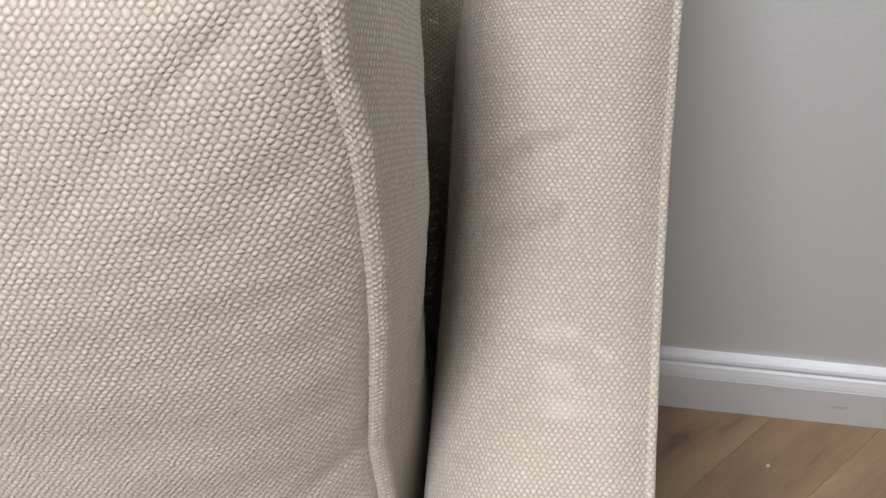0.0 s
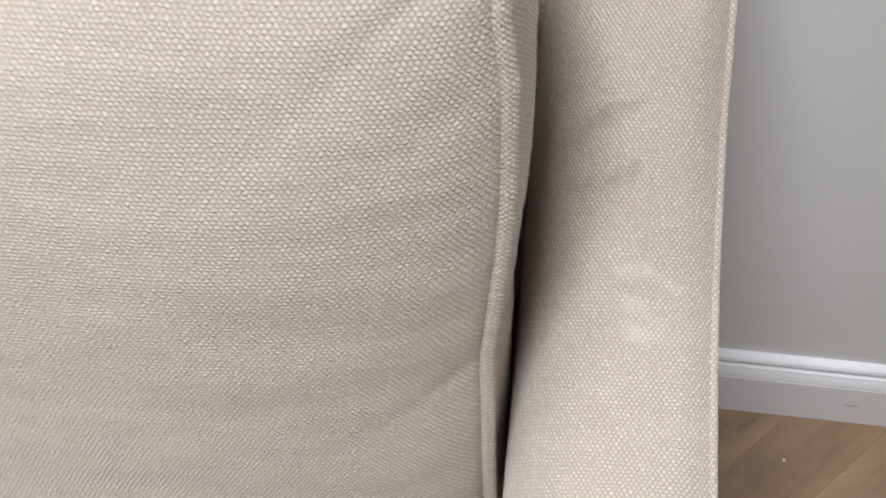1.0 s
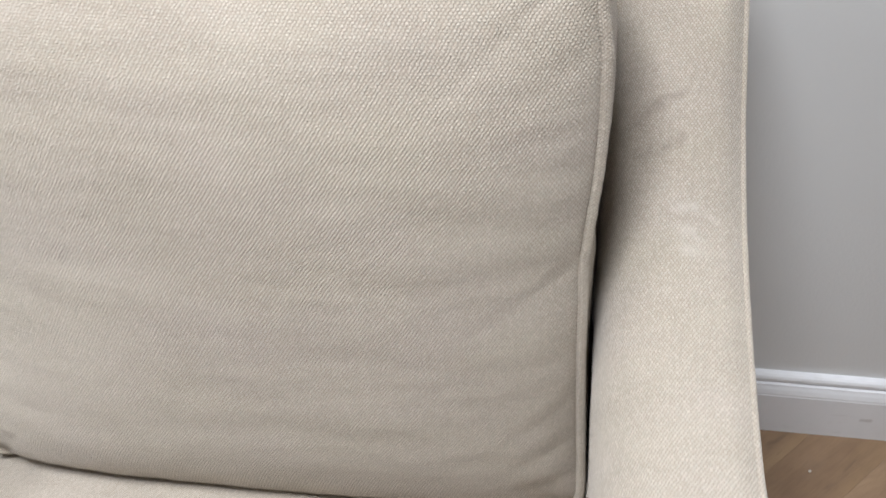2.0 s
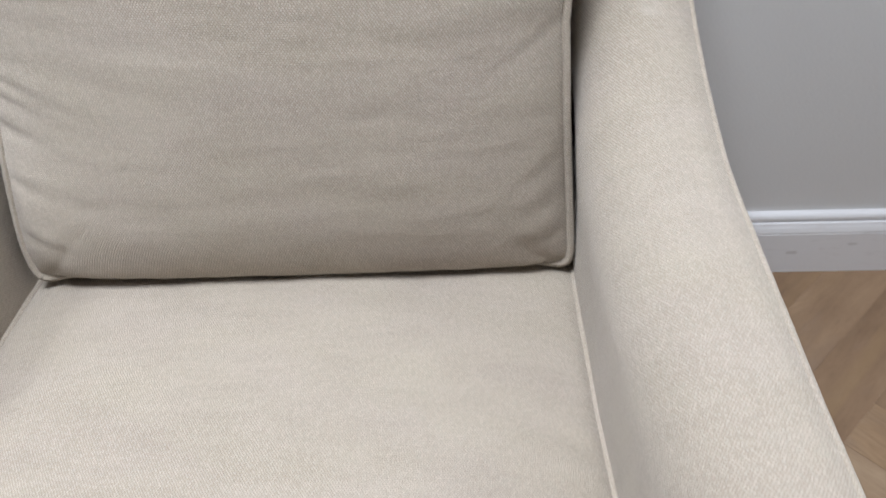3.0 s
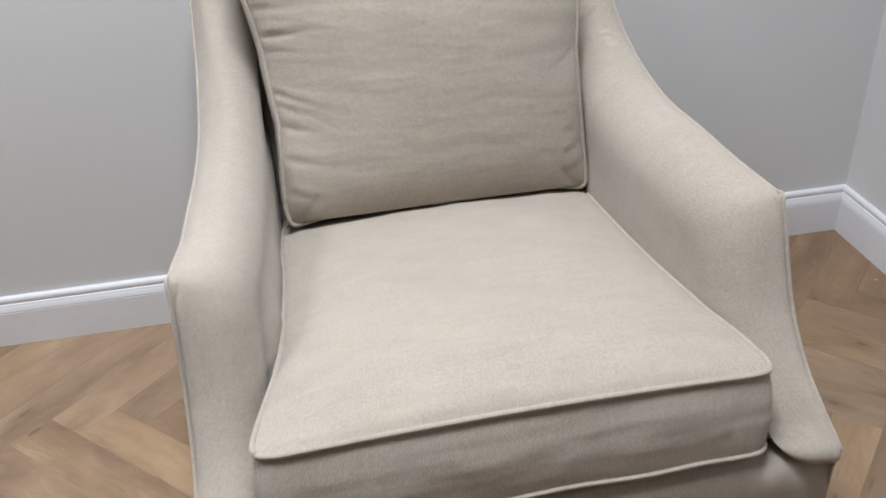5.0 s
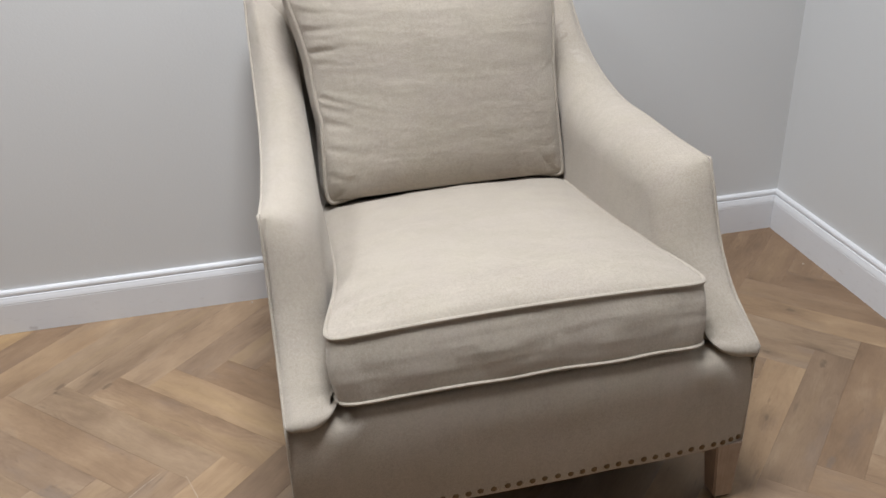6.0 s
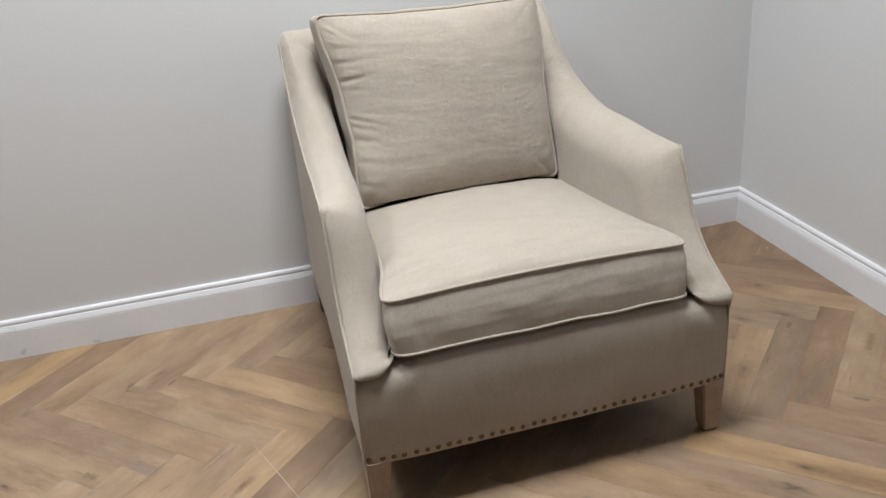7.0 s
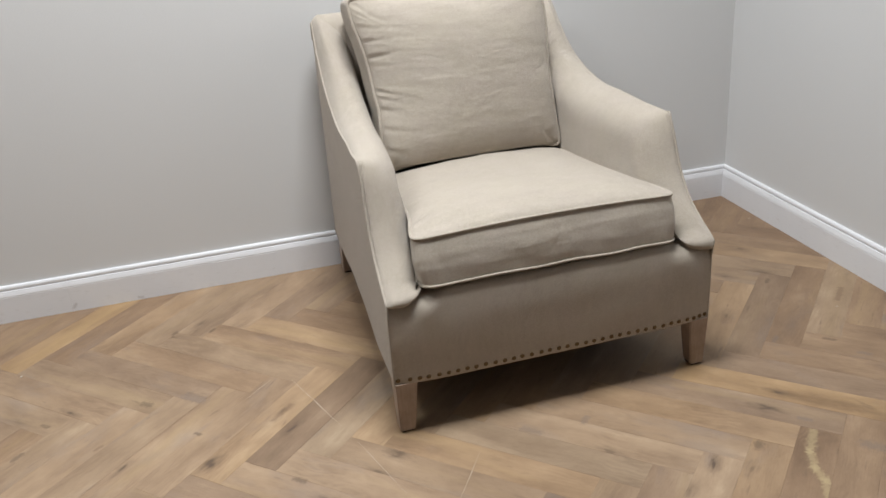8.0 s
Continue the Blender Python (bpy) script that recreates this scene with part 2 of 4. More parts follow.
    col = m.mix(0.5, col, dash, "MULTIPLY")
    rough = m.math("ADD", 0.34, m.math("MULTIPLY", soft, 0.22))
    normal = m.bump(m.math("ADD", m.math("MULTIPLY", pores, 0.5), m.math("MULTIPLY", streak, 0.6)), 0.0007, 0.5)
    return m.done(col, normal, rough)


def leg_wood():
    m = Mat("limed_oak_leg", 0.5)
    ob = m.coord("Object")
    grain = m.noise(m.scaled(ob, (1, 1, 0.07)), 210.0, 4.0)
    blot = m.noise(ob, 30.0, 3.0)
    col = m.ramp(m.math("ADD", m.math("MULTIPLY", grain, 0.45), m.math("MULTIPLY", blot, 0.55)), [(0.3, (0.27, 0.200, 0.155)), (0.7, (0.42, 0.325, 0.262))])
    return m.done(col, m.bump(grain, 0.0006, 0.5))


def plain(name, color, roughness, metallic=0.0, vary=0.15, scale=60.0):
    m = Mat(name, roughness, metallic)
    n = m.noise(m.coord("Object"), scale, 3.0)
    dark = tuple(c * (1 - vary) for c in color)
    return m.done(m.mix(n, dark, color), m.bump(n, 0.0004, 0.4))


WALL, TRIM, LEG = wall_paint(), white_gloss(), leg_wood()
# knots and stains on single boards: place, half its length along the grain, width
DARK, DULL, RUST = (0.085, 0.058, 0.042), (0.19, 0.150, 0.125), (0.17, 0.105, 0.065)
RISING = [(0.301, -0.301, 0.008, 0.011, DARK), (-0.815, 0.676, 0.010, 0.006, DARK), (-0.719, 0.651, 0.012, 0.005, DARK), (-0.595, 0.191, 0.045, 0.007, RUST), (-1.162, 0.242, 0.016, 0.007, DARK),
          (0.744, 0.310, 0.014, 0.006, DARK), (0.579, 0.040, 0.018, 0.006, DULL), (0.865, 0.172, 0.050, 0.008, RUST), (0.017, -0.090, 0.014, 0.008, DULL), (-0.992, 0.210, 0.012, 0.005, RUST)]
FALLING = [(-0.595, -0.064, 0.016, 0.007, DARK), (0.508, -0.389, 0.026, 0.015, DULL), (-0.104, -0.083, 0.024, 0.010, DULL), (-0.890, 0.347, 0.012, 0.010, DARK), (-0.781, 0.330, 0.030, 0.016, DULL),
           (-0.783, 0.180, 0.010, 0.005, DARK), (0.694, -0.010, 0.014, 0.006, DARK), (0.725, -0.094, 0.016, 0.007, DULL), (0.440, -0.261, 0.014, 0.007, DULL), (-1.113, 0.345, 0.012, 0.006, DARK)]
SPOTS = [((x - 0.5 * h * way, y - 0.5 * h, 0), (x + 0.5 * h * way, y + 0.5 * h, 0), w * 1.15, color) for way, spots in ((1, RISING), (-1, FALLING)) for x, y, h, w, color in spots]
OAK, OAK_FAR = oak("oiled_oak", streaks=SPOTS), oak("oiled_oak_far", joined_boards=True)
SAP = (0.46, 0.36, 0.20)
OAK_SAP = oak("sapwood_oak", streaks=[((0.431, -0.300, 0), (0.382, -0.355, 0), 0.011, SAP), ((0.382, -0.355, 0), (0.358, -0.402, 0), 0.010, SAP),
                                      ((0.358, -0.402, 0), (0.352, -0.440, 0), 0.012, SAP), ((0.352, -0.440, 0), (0.324, -0.487, 0), 0.010, SAP)])
CEILING = plain("white_ceiling_paint", (0.741, 0.741, 0.731), 0.9, 0, 0.04)
BRASS = plain("antique_brass", (0.20, 0.135, 0.075), 0.42, 0.9, 0.5, 300.0)
LINING = plain("black_dust_cover", (0.025, 0.024, 0.023), 0.95)
SUBFLOOR = plain("dark_joint_filler", (0.12, 0.088, 0.062), 0.9)
STEEL = plain("added_lamp_housing_white", (0.75, 0.75, 0.75), 0.5)
SCRATCH = plain("bare_wood_scratch", (0.52, 0.43, 0.34), 0.8)
CRUMB = plain("pale_crumb", (0.58, 0.52, 0.45), 0.8)


# ---- mesh helpers ----
def mesh_object(name, verts, faces, mat, parent=None, uvs=None, smooth=True, label=""):
    me = bpy.data.meshes.new(name)
    me.from_pydata([tuple(v) for v in verts], [], faces)
    if uvs is not None:
        layer = me.uv_layers.new(name="UVMap")
        layer.data.foreach_set("uv", np.array([uvs[i] for f in faces for i in f], float).ravel())
    me.materials.append(mat)
    if smooth:
        me.shade_smooth()
    me.update()
    ob = new(name, me)
    if parent is not None:
        ob.parent = parent
    return tagged(ob, label)


def grid(points, uv=None, wrap=False, flip=False, base=0):
    """Vertices, faces and UVs of a lattice of points (rows of equal length)."""
    P = np.array(points, float)
    nu, nv = P.shape[:2]
    if uv is None:
        du = np.linalg.norm(np.diff(P, axis=0), axis=2).mean(1)
        dv = np.linalg.norm(np.diff(P, axis=1), axis=2).mean(0)
        a, b = np.r_[0, np.cumsum(du)], np.r_[0, np.cumsum(dv)]
        uv = np.stack(np.meshgrid(a, b, indexing="ij"), -1)
    faces = []
    for i in range(nu - 1 + int(wrap)):
        for j in range(nv - 1):
            q = [i * nv + j, ((i + 1) % nu) * nv + j, ((i + 1) % nu) * nv + j + 1, i * nv + j + 1]
            faces.append([base + k for k in (q[::-1] if flip else q)])
    return P.reshape(-1, 3), faces, np.array(uv).reshape(-1, 2)


def joined(*grids):
    verts, faces, uvs = [], [], []
    for v, f, u in grids:
        n = len(verts)
        verts += list(v)
        uvs += list(u)
        faces += [[k + n for k in q] for q in f]
    return verts, faces, uvs


def tube(path, radius, closed=False, sides=10, wobble=0.0):
    """A cord along a path of points."""
    P = np.array(path, float)
    n = len(P)
    tang = np.roll(P, -1, 0) - np.roll(P, 1, 0)
    if not closed:
        tang[0], tang[-1] = P[1] - P[0], P[-1] - P[-2]
    tang /= np.linalg.norm(tang, axis=1)[:, None]
    ref = np.array([0.31, 0.17, 0.93])
    rows, run = [], 0.0
    uv = []
    side = np.cross(tang[0], ref)
    for i in range(n):
        side = side - tang[i] * (side @ tang[i])
        side /= np.linalg.norm(side)
        up = np.cross(tang[i], side)
        r = radius * (1 + wobble * math.sin(i * 1.7) * math.sin(i * 0.61))
        ring = [P[i] + r * (math.cos(a) * side + math.sin(a) * up) for a in np.linspace(0, 2 * math.pi, sides + 1)]
        if i:
            run += float(np.linalg.norm(P[i] - P[i - 1]))
        rows.append(ring)
        uv.append([(run, k / sides * 2 * math.pi * radius) for k in range(sides + 1)])
    return grid(rows, np.array(uv), wrap=closed)


def spline(points, count):
    """A smooth curve through points (Catmull-Rom), evenly spaced."""
    P = np.array(points, float)
    ext = np.vstack([2 * P[0] - P[1], P, 2 * P[-1] - P[-2]])
    out = []
    for i in range(len(P) - 1):
        p0, p1, p2, p3 = ext[i:i + 4]
        for t in np.linspace(0, 1, 24, endpoint=False):
            out.append(0.5 * (2 * p1 + (p2 - p0) * t + (2 * p0 - 5 * p1 + 4 * p2 - p3) * t * t + (3 * p1 - p0 - 3 * p2 + p3) * t ** 3))
    out.append(P[-1])
    out = np.array(out)
    run = np.r_[0, np.cumsum(np.linalg.norm(np.diff(out, axis=0), axis=1))]
    s = np.linspace(0, run[-1], count)
    return np.stack([np.interp(s, run, out[:, k]) for k in range(out.shape[1])], 1)


def thing(name, label, category, at=(0, 0, 0), group="", kind=""):
    ob = new(name)
    ob.location = at
    ob.empty_display_size = 0.1
    return tagged(ob, label, category, group, kind)


def slab(name, lo, hi, mat, parent=None, bevel=0.0):
    """A box between two corners, its edges eased."""
    bm = bmesh.new()
    bmesh.ops.create_cube(bm, size=1.0)
    size = [h - l for l, h in zip(lo, hi)]
    bmesh.ops.scale(bm, vec=size, verts=bm.verts)
    bmesh.ops.translate(bm, vec=[(l + h) / 2 for l, h in zip(lo, hi)], verts=bm.verts)
    if bevel:
        bmesh.ops.bevel(bm, geom=bm.edges[:], offset=bevel, segments=2, affect="EDGES")
    me = bpy.data.meshes.new(name)
    bm.to_mesh(me)
    bm.free()
    me.materials.append(mat)
    ob = new(name, me)
    if parent is not None:
        ob.parent = parent
    return ob


# ---- the room's shell ----
EAST = 0.992                      # face of the side wall
BACK, SLANT = 0.9305, -0.0136     # face of the back wall at x = 0, and its slope
T = 0.12


def back_y(x):
    return BACK + SLANT * x


def slanted_box(name, x0, x1, d0, d1, z0, z1, mat):
    """A wall piece that follows the back wall, d metres behind its face."""
    v = [(x, back_y(x) + d, z) for z in (z0, z1) for x, d in ((x0, d0), (x1, d0), (x1, d1), (x0, d1))]
    f = [[3, 2, 1, 0], [4, 5, 6, 7], [0, 1, 5, 4], [1, 2, 6, 5], [2, 3, 7, 6], [3, 0, 4, 7]]
    return mesh_object(name, v, f, mat, smooth=False)


tagged(slanted_box("wall_north", ROOM_W, EAST + T, 0, T, -0.05, ROOM_H, WALL), "plain grey painted wall behind the armchair", "wall", kind="structure")
tagged(slab("wall_east", (EAST, ROOM_S, -0.05), (EAST + T, back_y(EAST), ROOM_H), WALL), "plain grey painted side wall", "wall", kind="structure")
# these walls and the ceiling are unseen, added to close the room
tagged(slab("wall_west", (ROOM_W - T, ROOM_S, -0.05), (ROOM_W, 1.2, ROOM_H), WALL), "plain grey painted wall", "wall", kind="structure")
tagged(slab("wall_south", (ROOM_W - T, ROOM_S - T, -0.05), (EAST + T, ROOM_S, ROOM_H), WALL), "plain grey painted wall", "wall", kind="structure")
tagged(slab("ceiling", (ROOM_W - T, ROOM_S - T, ROOM_H), (EAST + T, 1.2, ROOM_H + 0.1), CEILING), "plain white painted ceiling", "ceiling", kind="structure")

# moulded skirting: depth from the wall and height
BOARD = [(0.0, 0.0), (0.0160, 0.0), (0.0160, 0.0745), (0.0152, 0.0752), (0.0152, 0.0762), (0.0160, 0.0770), (0.0158, 0.0790), (0.0140, 0.0850),
         (0.0122, 0.0890), (0.0115, 0.0915), (0.0082, 0.0923), (0.0082, 0.0950), (0.0098, 0.0960), (0.0100, 0.1005), (0.0085, 0.1040), (0.0060, 0.1058), (0.0, 0.1062)]


def skirting(name, a, b, inward, label, mitre_a=0.0, mitre_b=0.0):
    """A run of skirting from a to b; inward points into the room."""
    a, b, inward = Vector(a), Vector(b), Vector(inward)
    way = (b - a).normalized()
    prof = []
    for p, q in zip(BOARD, BOARD[1:]):
        prof += [p, q]
    rows = []
    for end, mitre in ((a, mitre_a), (b, mitre_b)):
        rows.append([end + inward * d + way * (d * mitre) + Vector((0, 0, z)) for d, z in prof])
    verts, faces, uv = grid(rows)
    n = len(prof)
    faces = [f for f in faces if min(f) % n % 2 == 0]
    ends = [list(range(0, n)), list(range(2 * n - 1, n - 1, -1))]
    return tagged(mesh_object(name, verts, faces + ends, TRIM, smooth=False), label, "skirting board", kind="structure")


JOINT = -1.085
nrm = Vector((SLANT, -1, 0)).normalized()
skirting("baseboard", (ROOM_W, back_y(ROOM_W), 0), (JOINT - 0.0002, back_y(JOINT), 0), nrm, "white moulded skirting board along the back wall, scuffed near its joint")
skirting("baseboard", (JOINT + 0.0002, back_y(JOINT), 0), (EAST, back_y(EAST), 0), nrm, "white moulded skirting board along the back wall", mitre_b=-1.0)
skirting("baseboard", (EAST, back_y(EAST), 0), (EAST, ROOM_S, 0), (-1, 0, 0), "white moulded skirting board along the side wall", mitre_a=1.0)


# ---- added ceiling lamps, out of view ----
# a made-up housing above each added lamp
def added_ceiling_lamp(x, y):
    ob = thing("added_ceiling_light", "slim white square ceiling light, added out of view", "ceiling light", (x, y, ROOM_H), "ceiling lights")
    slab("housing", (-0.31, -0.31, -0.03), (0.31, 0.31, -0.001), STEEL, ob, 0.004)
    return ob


for lx, ly, power in ADDED_LAMPS:
    added_ceiling_lamp(lx, ly)


# ---- the armchair ----
HALF = 0.368                      # half width at the front
LEG_H, HEM = 0.118, 0.117
DEPTH = 0.885

# the arm's outline seen from the side: (y, z), from the nose at the front up to the top of the back and down behind
NOSE = [(0.040, 0.292), (0.012, 0.292), (-0.003, 0.302), (-0.001, 0.318), (0.018, 0.331), (0.055, 0.354), (0.092, 0.382), (0.128, 0.425), (0.152, 0.470), (0.173, 0.520)]
PEAK = [(0.190, 0.5500), (0.1975, 0.5565), (0.213, 0.5568)]
TOP = [(0.300, 0.5610), (0.400, 0.5670), (0.480, 0.5670), (0.550, 0.5770), (0.600, 0.5920), (0.650, 0.6150), (0.700, 0.6440), (0.745, 0.6800), (0.785, 0.7150),
       (0.818, 0.7420), (0.845, 0.7540), (0.868, 0.7460), (0.882, 0.7150), (0.886, 0.6600)]


HALF_AT = (0, 0.2, 0.3, 0.4, 0.5, 0.6, 0.7, 0.8, 0.89)
HALF_SIDE = {1: (0.368, 0.357, 0.350, 0.343, 0.340, 0.340, 0.339, 0.336, 0.328), -1: (0.368, 0.362, 0.354, 0.347, 0.342, 0.337, 0.334, 0.331, 0.325)}


def half_out(y, side=1):
    """Half the width outside: it narrows towards the back."""
    return float(np.interp(y, HALF_AT, HALF_SIDE[1 if side > 0 else -1]))


def edge_drop(k):
    """How far the outer edge lies below the crown of the arm, along the outline."""
    return float(np.interp(k, DROP_AT, (0.012, 0.015, 0.016, 0.004, 0.0, 0.004, 0.021, 0.028, 0.034, 0.042, 0.050, 0.036, 0.020, 0.016)))


IN_AT = (0.0, 0.05, 0.11, 0.17, 0.23, 0.30, 0.40, 0.50, 0.62)
IN_SIDE = {1: (0.289, 0.286, 0.280, 0.269, 0.263, 0.257, 0.253, 0.251, 0.251), -1: (0.302, 0.297, 0.283, 0.268, 0.257, 0.251, 0.246, 0.245, 0.238)}


def half_in(y, side):
    """Half the clear width between the arms, at the seat."""
    return float(np.interp(y, IN_AT, IN_SIDE[1 if side > 0 else -1]))


armchair = thing("armchair", "oatmeal linen armchair with scooped arms and brass nailhead trim", "armchair")

profile = spline(NOSE + PEAK + TOP, 170)


def station(y, z):
    return int(np.argmin(np.hypot(profile[:, 0] - y, profile[:, 1] - z)))


DROP_AT = [station(*p) for p in ((0.012, 0.292), (0.0, 0.318), (0.092, 0.382), (0.173, 0.52), (0.198, 0.556), (0.225, 0.5565), (0.3, 0.561), (0.4, 0.567), (0.5, 0.567),
                                 (0.585, 0.587), (0.71, 0.65), (0.80, 0.73), (0.845, 0.754), (0.886, 0.66))]
turn_ = np.gradient(profile, axis=0)
turn_ /= np.linalg.norm(turn_, axis=1)[:, None]
OUTWARD = np.stack([-turn_[:, 1], turn_[:, 0]], 1)            # up and forward from the outline
for _ in range(8):
    OUTWARD[1:-1] = (OUTWARD[:-2] + 2 * OUTWARD[1:-1] + OUTWARD[2:]) / 4
OUTWARD /= np.linalg.norm(OUTWARD, axis=1)[:, None]


FRONT_SEAM = station(0.055, 0.354), station(0.198, 0.5565)


def outer_edge(fall, more):
    """The seam along the arm's outer edge; fall: how much of the drop this arm has, the stuffing being uneven; more: what is added towards the back."""
    edge = np.array([p - n * edge_drop(k) * (fall + more * min(1.0, max(0.0, (p[0] - 0.56) / 0.1))) for k, (p, n) in enumerate(zip(profile, OUTWARD))])
    for _ in range(2):
        edge[1:-1] = (edge[:-2] + 2 * edge[1:-1] + edge[2:]) / 4
    return edge


def arm(side):
    """One padded arm: a rounded band along the outline and the inner wall below it."""
    normal, (fall, more) = OUTWARD, (0.2, 0.18) if side > 0 else (1.0, 0.0)
    EDGE = outer_edge(fall, more)
    soft, soft_n = profile.copy(), normal.copy()
    for step in range(160):
        if step < 60:
            soft[1:-1] = (soft[:-2] + 2 * soft[1:-1] + soft[2:]) / 4
        soft_n[1:-1] = (soft_n[:-2] + 2 * soft_n[1:-1] + soft_n[2:]) / 4
    soft[:14] = profile[:14]
    soft_n /= np.linalg.norm(soft_n, axis=1)[:, None]
    run = np.linspace(0, 1, len(profile))
    foot = 0.03 + 0.80 * np.clip((run - 0.03) / 0.90, 0, 1)
    rows = []
    for k, f in enumerate(foot):
        row, r = [], 0.068
        w = 0.086 + 0.010 * max(0.0, profile[k][0]) - 0.003 * min(1.0, max(0.0, (profile[k][0] - 0.55) / 0.2))
        e = edge_drop(k) * (fall + more * min(1.0, max(0.0, (profile[k][0] - 0.56) / 0.1)))
        xo = half_out(EDGE[k][0], side)
        reach = float(np.interp(profile[k][0], (0.60, 0.78), (0.6, 0.22)))      # how far in the fall to the outer edge begins

        def at(t, d):
            """A place on the band, t across it and d above the outline."""
            blend = min(1.0, t * 1.6)
            y, z = profile[k] * (1 - blend) + soft[k] * blend
            ny, nz = normal[k] * (1 - blend) + soft_n[k] * blend
            lift = 0.010 * t * max(0.0, 1 - k / 16)           # the nose's seam climbs inwards
            return y + ny * d, z + nz * d + lift

        # the band: it swells from the outer edge to a crown, then rounds into the inner wall
        row.append((side * xo, *EDGE[k]))
        seam = min(1.0, max(0.0, (k - FRONT_SEAM[0]) / 6)) * min(1.0, max(0.0, (FRONT_SEAM[1] - k) / 2)) * (0.0042 if side < 0 else 0.002)
        bend = 0.12 + 0.5 * max(0.0, 1 - (FRONT_SEAM[1] - k) / 5)     # the seam hooks inwards at the tip
        for t in np.linspace(0, 1, 18)[1:]:
            d = -seam * math.exp(-((t - bend) / 0.085) ** 2) - e * (1 - min(1.0, t * (w - r) / w / reach)) ** 1.6 + 0.002 * math.sin(math.pi * t)
            y, z = at(t * (w - r) / w, d)
            row.append((side * (xo - t * (w - r)), y, z))
        for a in np.linspace(0, math.pi / 2, 9)[1:]:
            d = -r * (1 - math.cos(a)) - e * max(0.0, 1 - (w - r + r * math.sin(a)) / w / reach) ** 1.6
            row.append((side * (xo - (w - r) - r * math.sin(a)), *at((w - r + r * math.sin(a)) / w, d)))
        x, y1, z1 = row[-1]
        zf = 0.27
        for t in np.linspace(0, 1, 14)[1:]:
            yy, zz = y1 + (f - y1) * t, z1 + (zf - z1) * t
            hollow = min(1.0, max(0.0, (yy - 0.58) / 0.07))       # behind the pillow the wall stands clear of it
            hollow *= min(1.0, max(0.0, (zz - 0.45) / 0.08))
            low = half_in(yy, side) + 0.002 + (0.05 if side > 0 else 0.015) * hollow * hollow * (3 - 2 * hollow)
            ease = min(1.0, t * 2.6)
            ease *= ease * (3 - 2 * ease)
            lump = 0.0015 * noise.noise((yy * 9, zz * 9, side)) * math.sin(math.pi * t)
            if side < 0:
                lump -= 0.0028 * math.exp(-(((yy - 0.33 - 0.25 * (zz - 0.45)) / 0.010) ** 2)) * math.sin(math.pi * t)
            row.append((side * (abs(x) + (low - abs(x)) * ease - lump), yy, zz))
        rows.append(row)
    P = np.array(rows)
    du = np.r_[0, np.cumsum(np.linalg.norm(np.diff(profile, axis=0), axis=1))]
    dv = np.r_[0, np.cumsum(np.linalg.norm(np.diff(P, axis=1), axis=2).mean(0))]
    uv = np.stack(np.meshgrid(du, dv, indexing="ij"), -1)
    v, f, u = grid(P, uv, flip=side < 0)
    part = mesh_object("arm", v, f, LINEN_ARM if side > 0 else LINEN_BODY, armchair, u, label="padded linen arm" + (" with faint chalk and grime marks" if side > 0 else ""))
    # outer side panel, flat, from the outline down to the hem
    outline = np.vstack([spline([(0.012, HEM), (0.011, 0.2), (0.011, 0.28)], 14), EDGE[8:], spline([(0.884, 0.62), (0.885, 0.4), (0.880, HEM)], 20)])
    n = len(outline)
    rows = []
    for k, (y, z) in enumerate(outline):
        f = 0.012 + (DEPTH - 0.016) * k / (n - 1)
        rows.append([(side * (half_out(y + (f - y) * t, side) + 0.0025 * math.sin(math.pi * t) - 0.001), y + (f - y) * t, z + (HEM - z) * t) for t in np.linspace(0, 1, 14)])
    P = np.array(rows)
    v, f, u = grid(P, P[:, :, 1:], flip=side > 0)
    mesh_object("side_panel", v, f, LINEN_BODY, armchair, u)
    # piping along the outer edge
    edge = np.vstack([spline([(0.011, HEM + 0.002), (0.010, 0.2), (0.010, 0.282)], 20), EDGE[9:-4]])
    tip = [0.0045 * math.exp(-(((y - 0.1965) / 0.006) ** 2)) * (z > 0.53) for y, z in edge]
    v, f, u = tube([(side * (half_out(y, side) + 0.0006 + h * 0.4), y - h * 0.5, z - 0.0012 + h) for (y, z), h in zip(edge, tip)], 0.0024, wobble=0.05)
    mesh_object("piping", v, f, LINEN_BODY, part, u, label="self-covered linen piping")
    return part


arm(-1), arm(1)


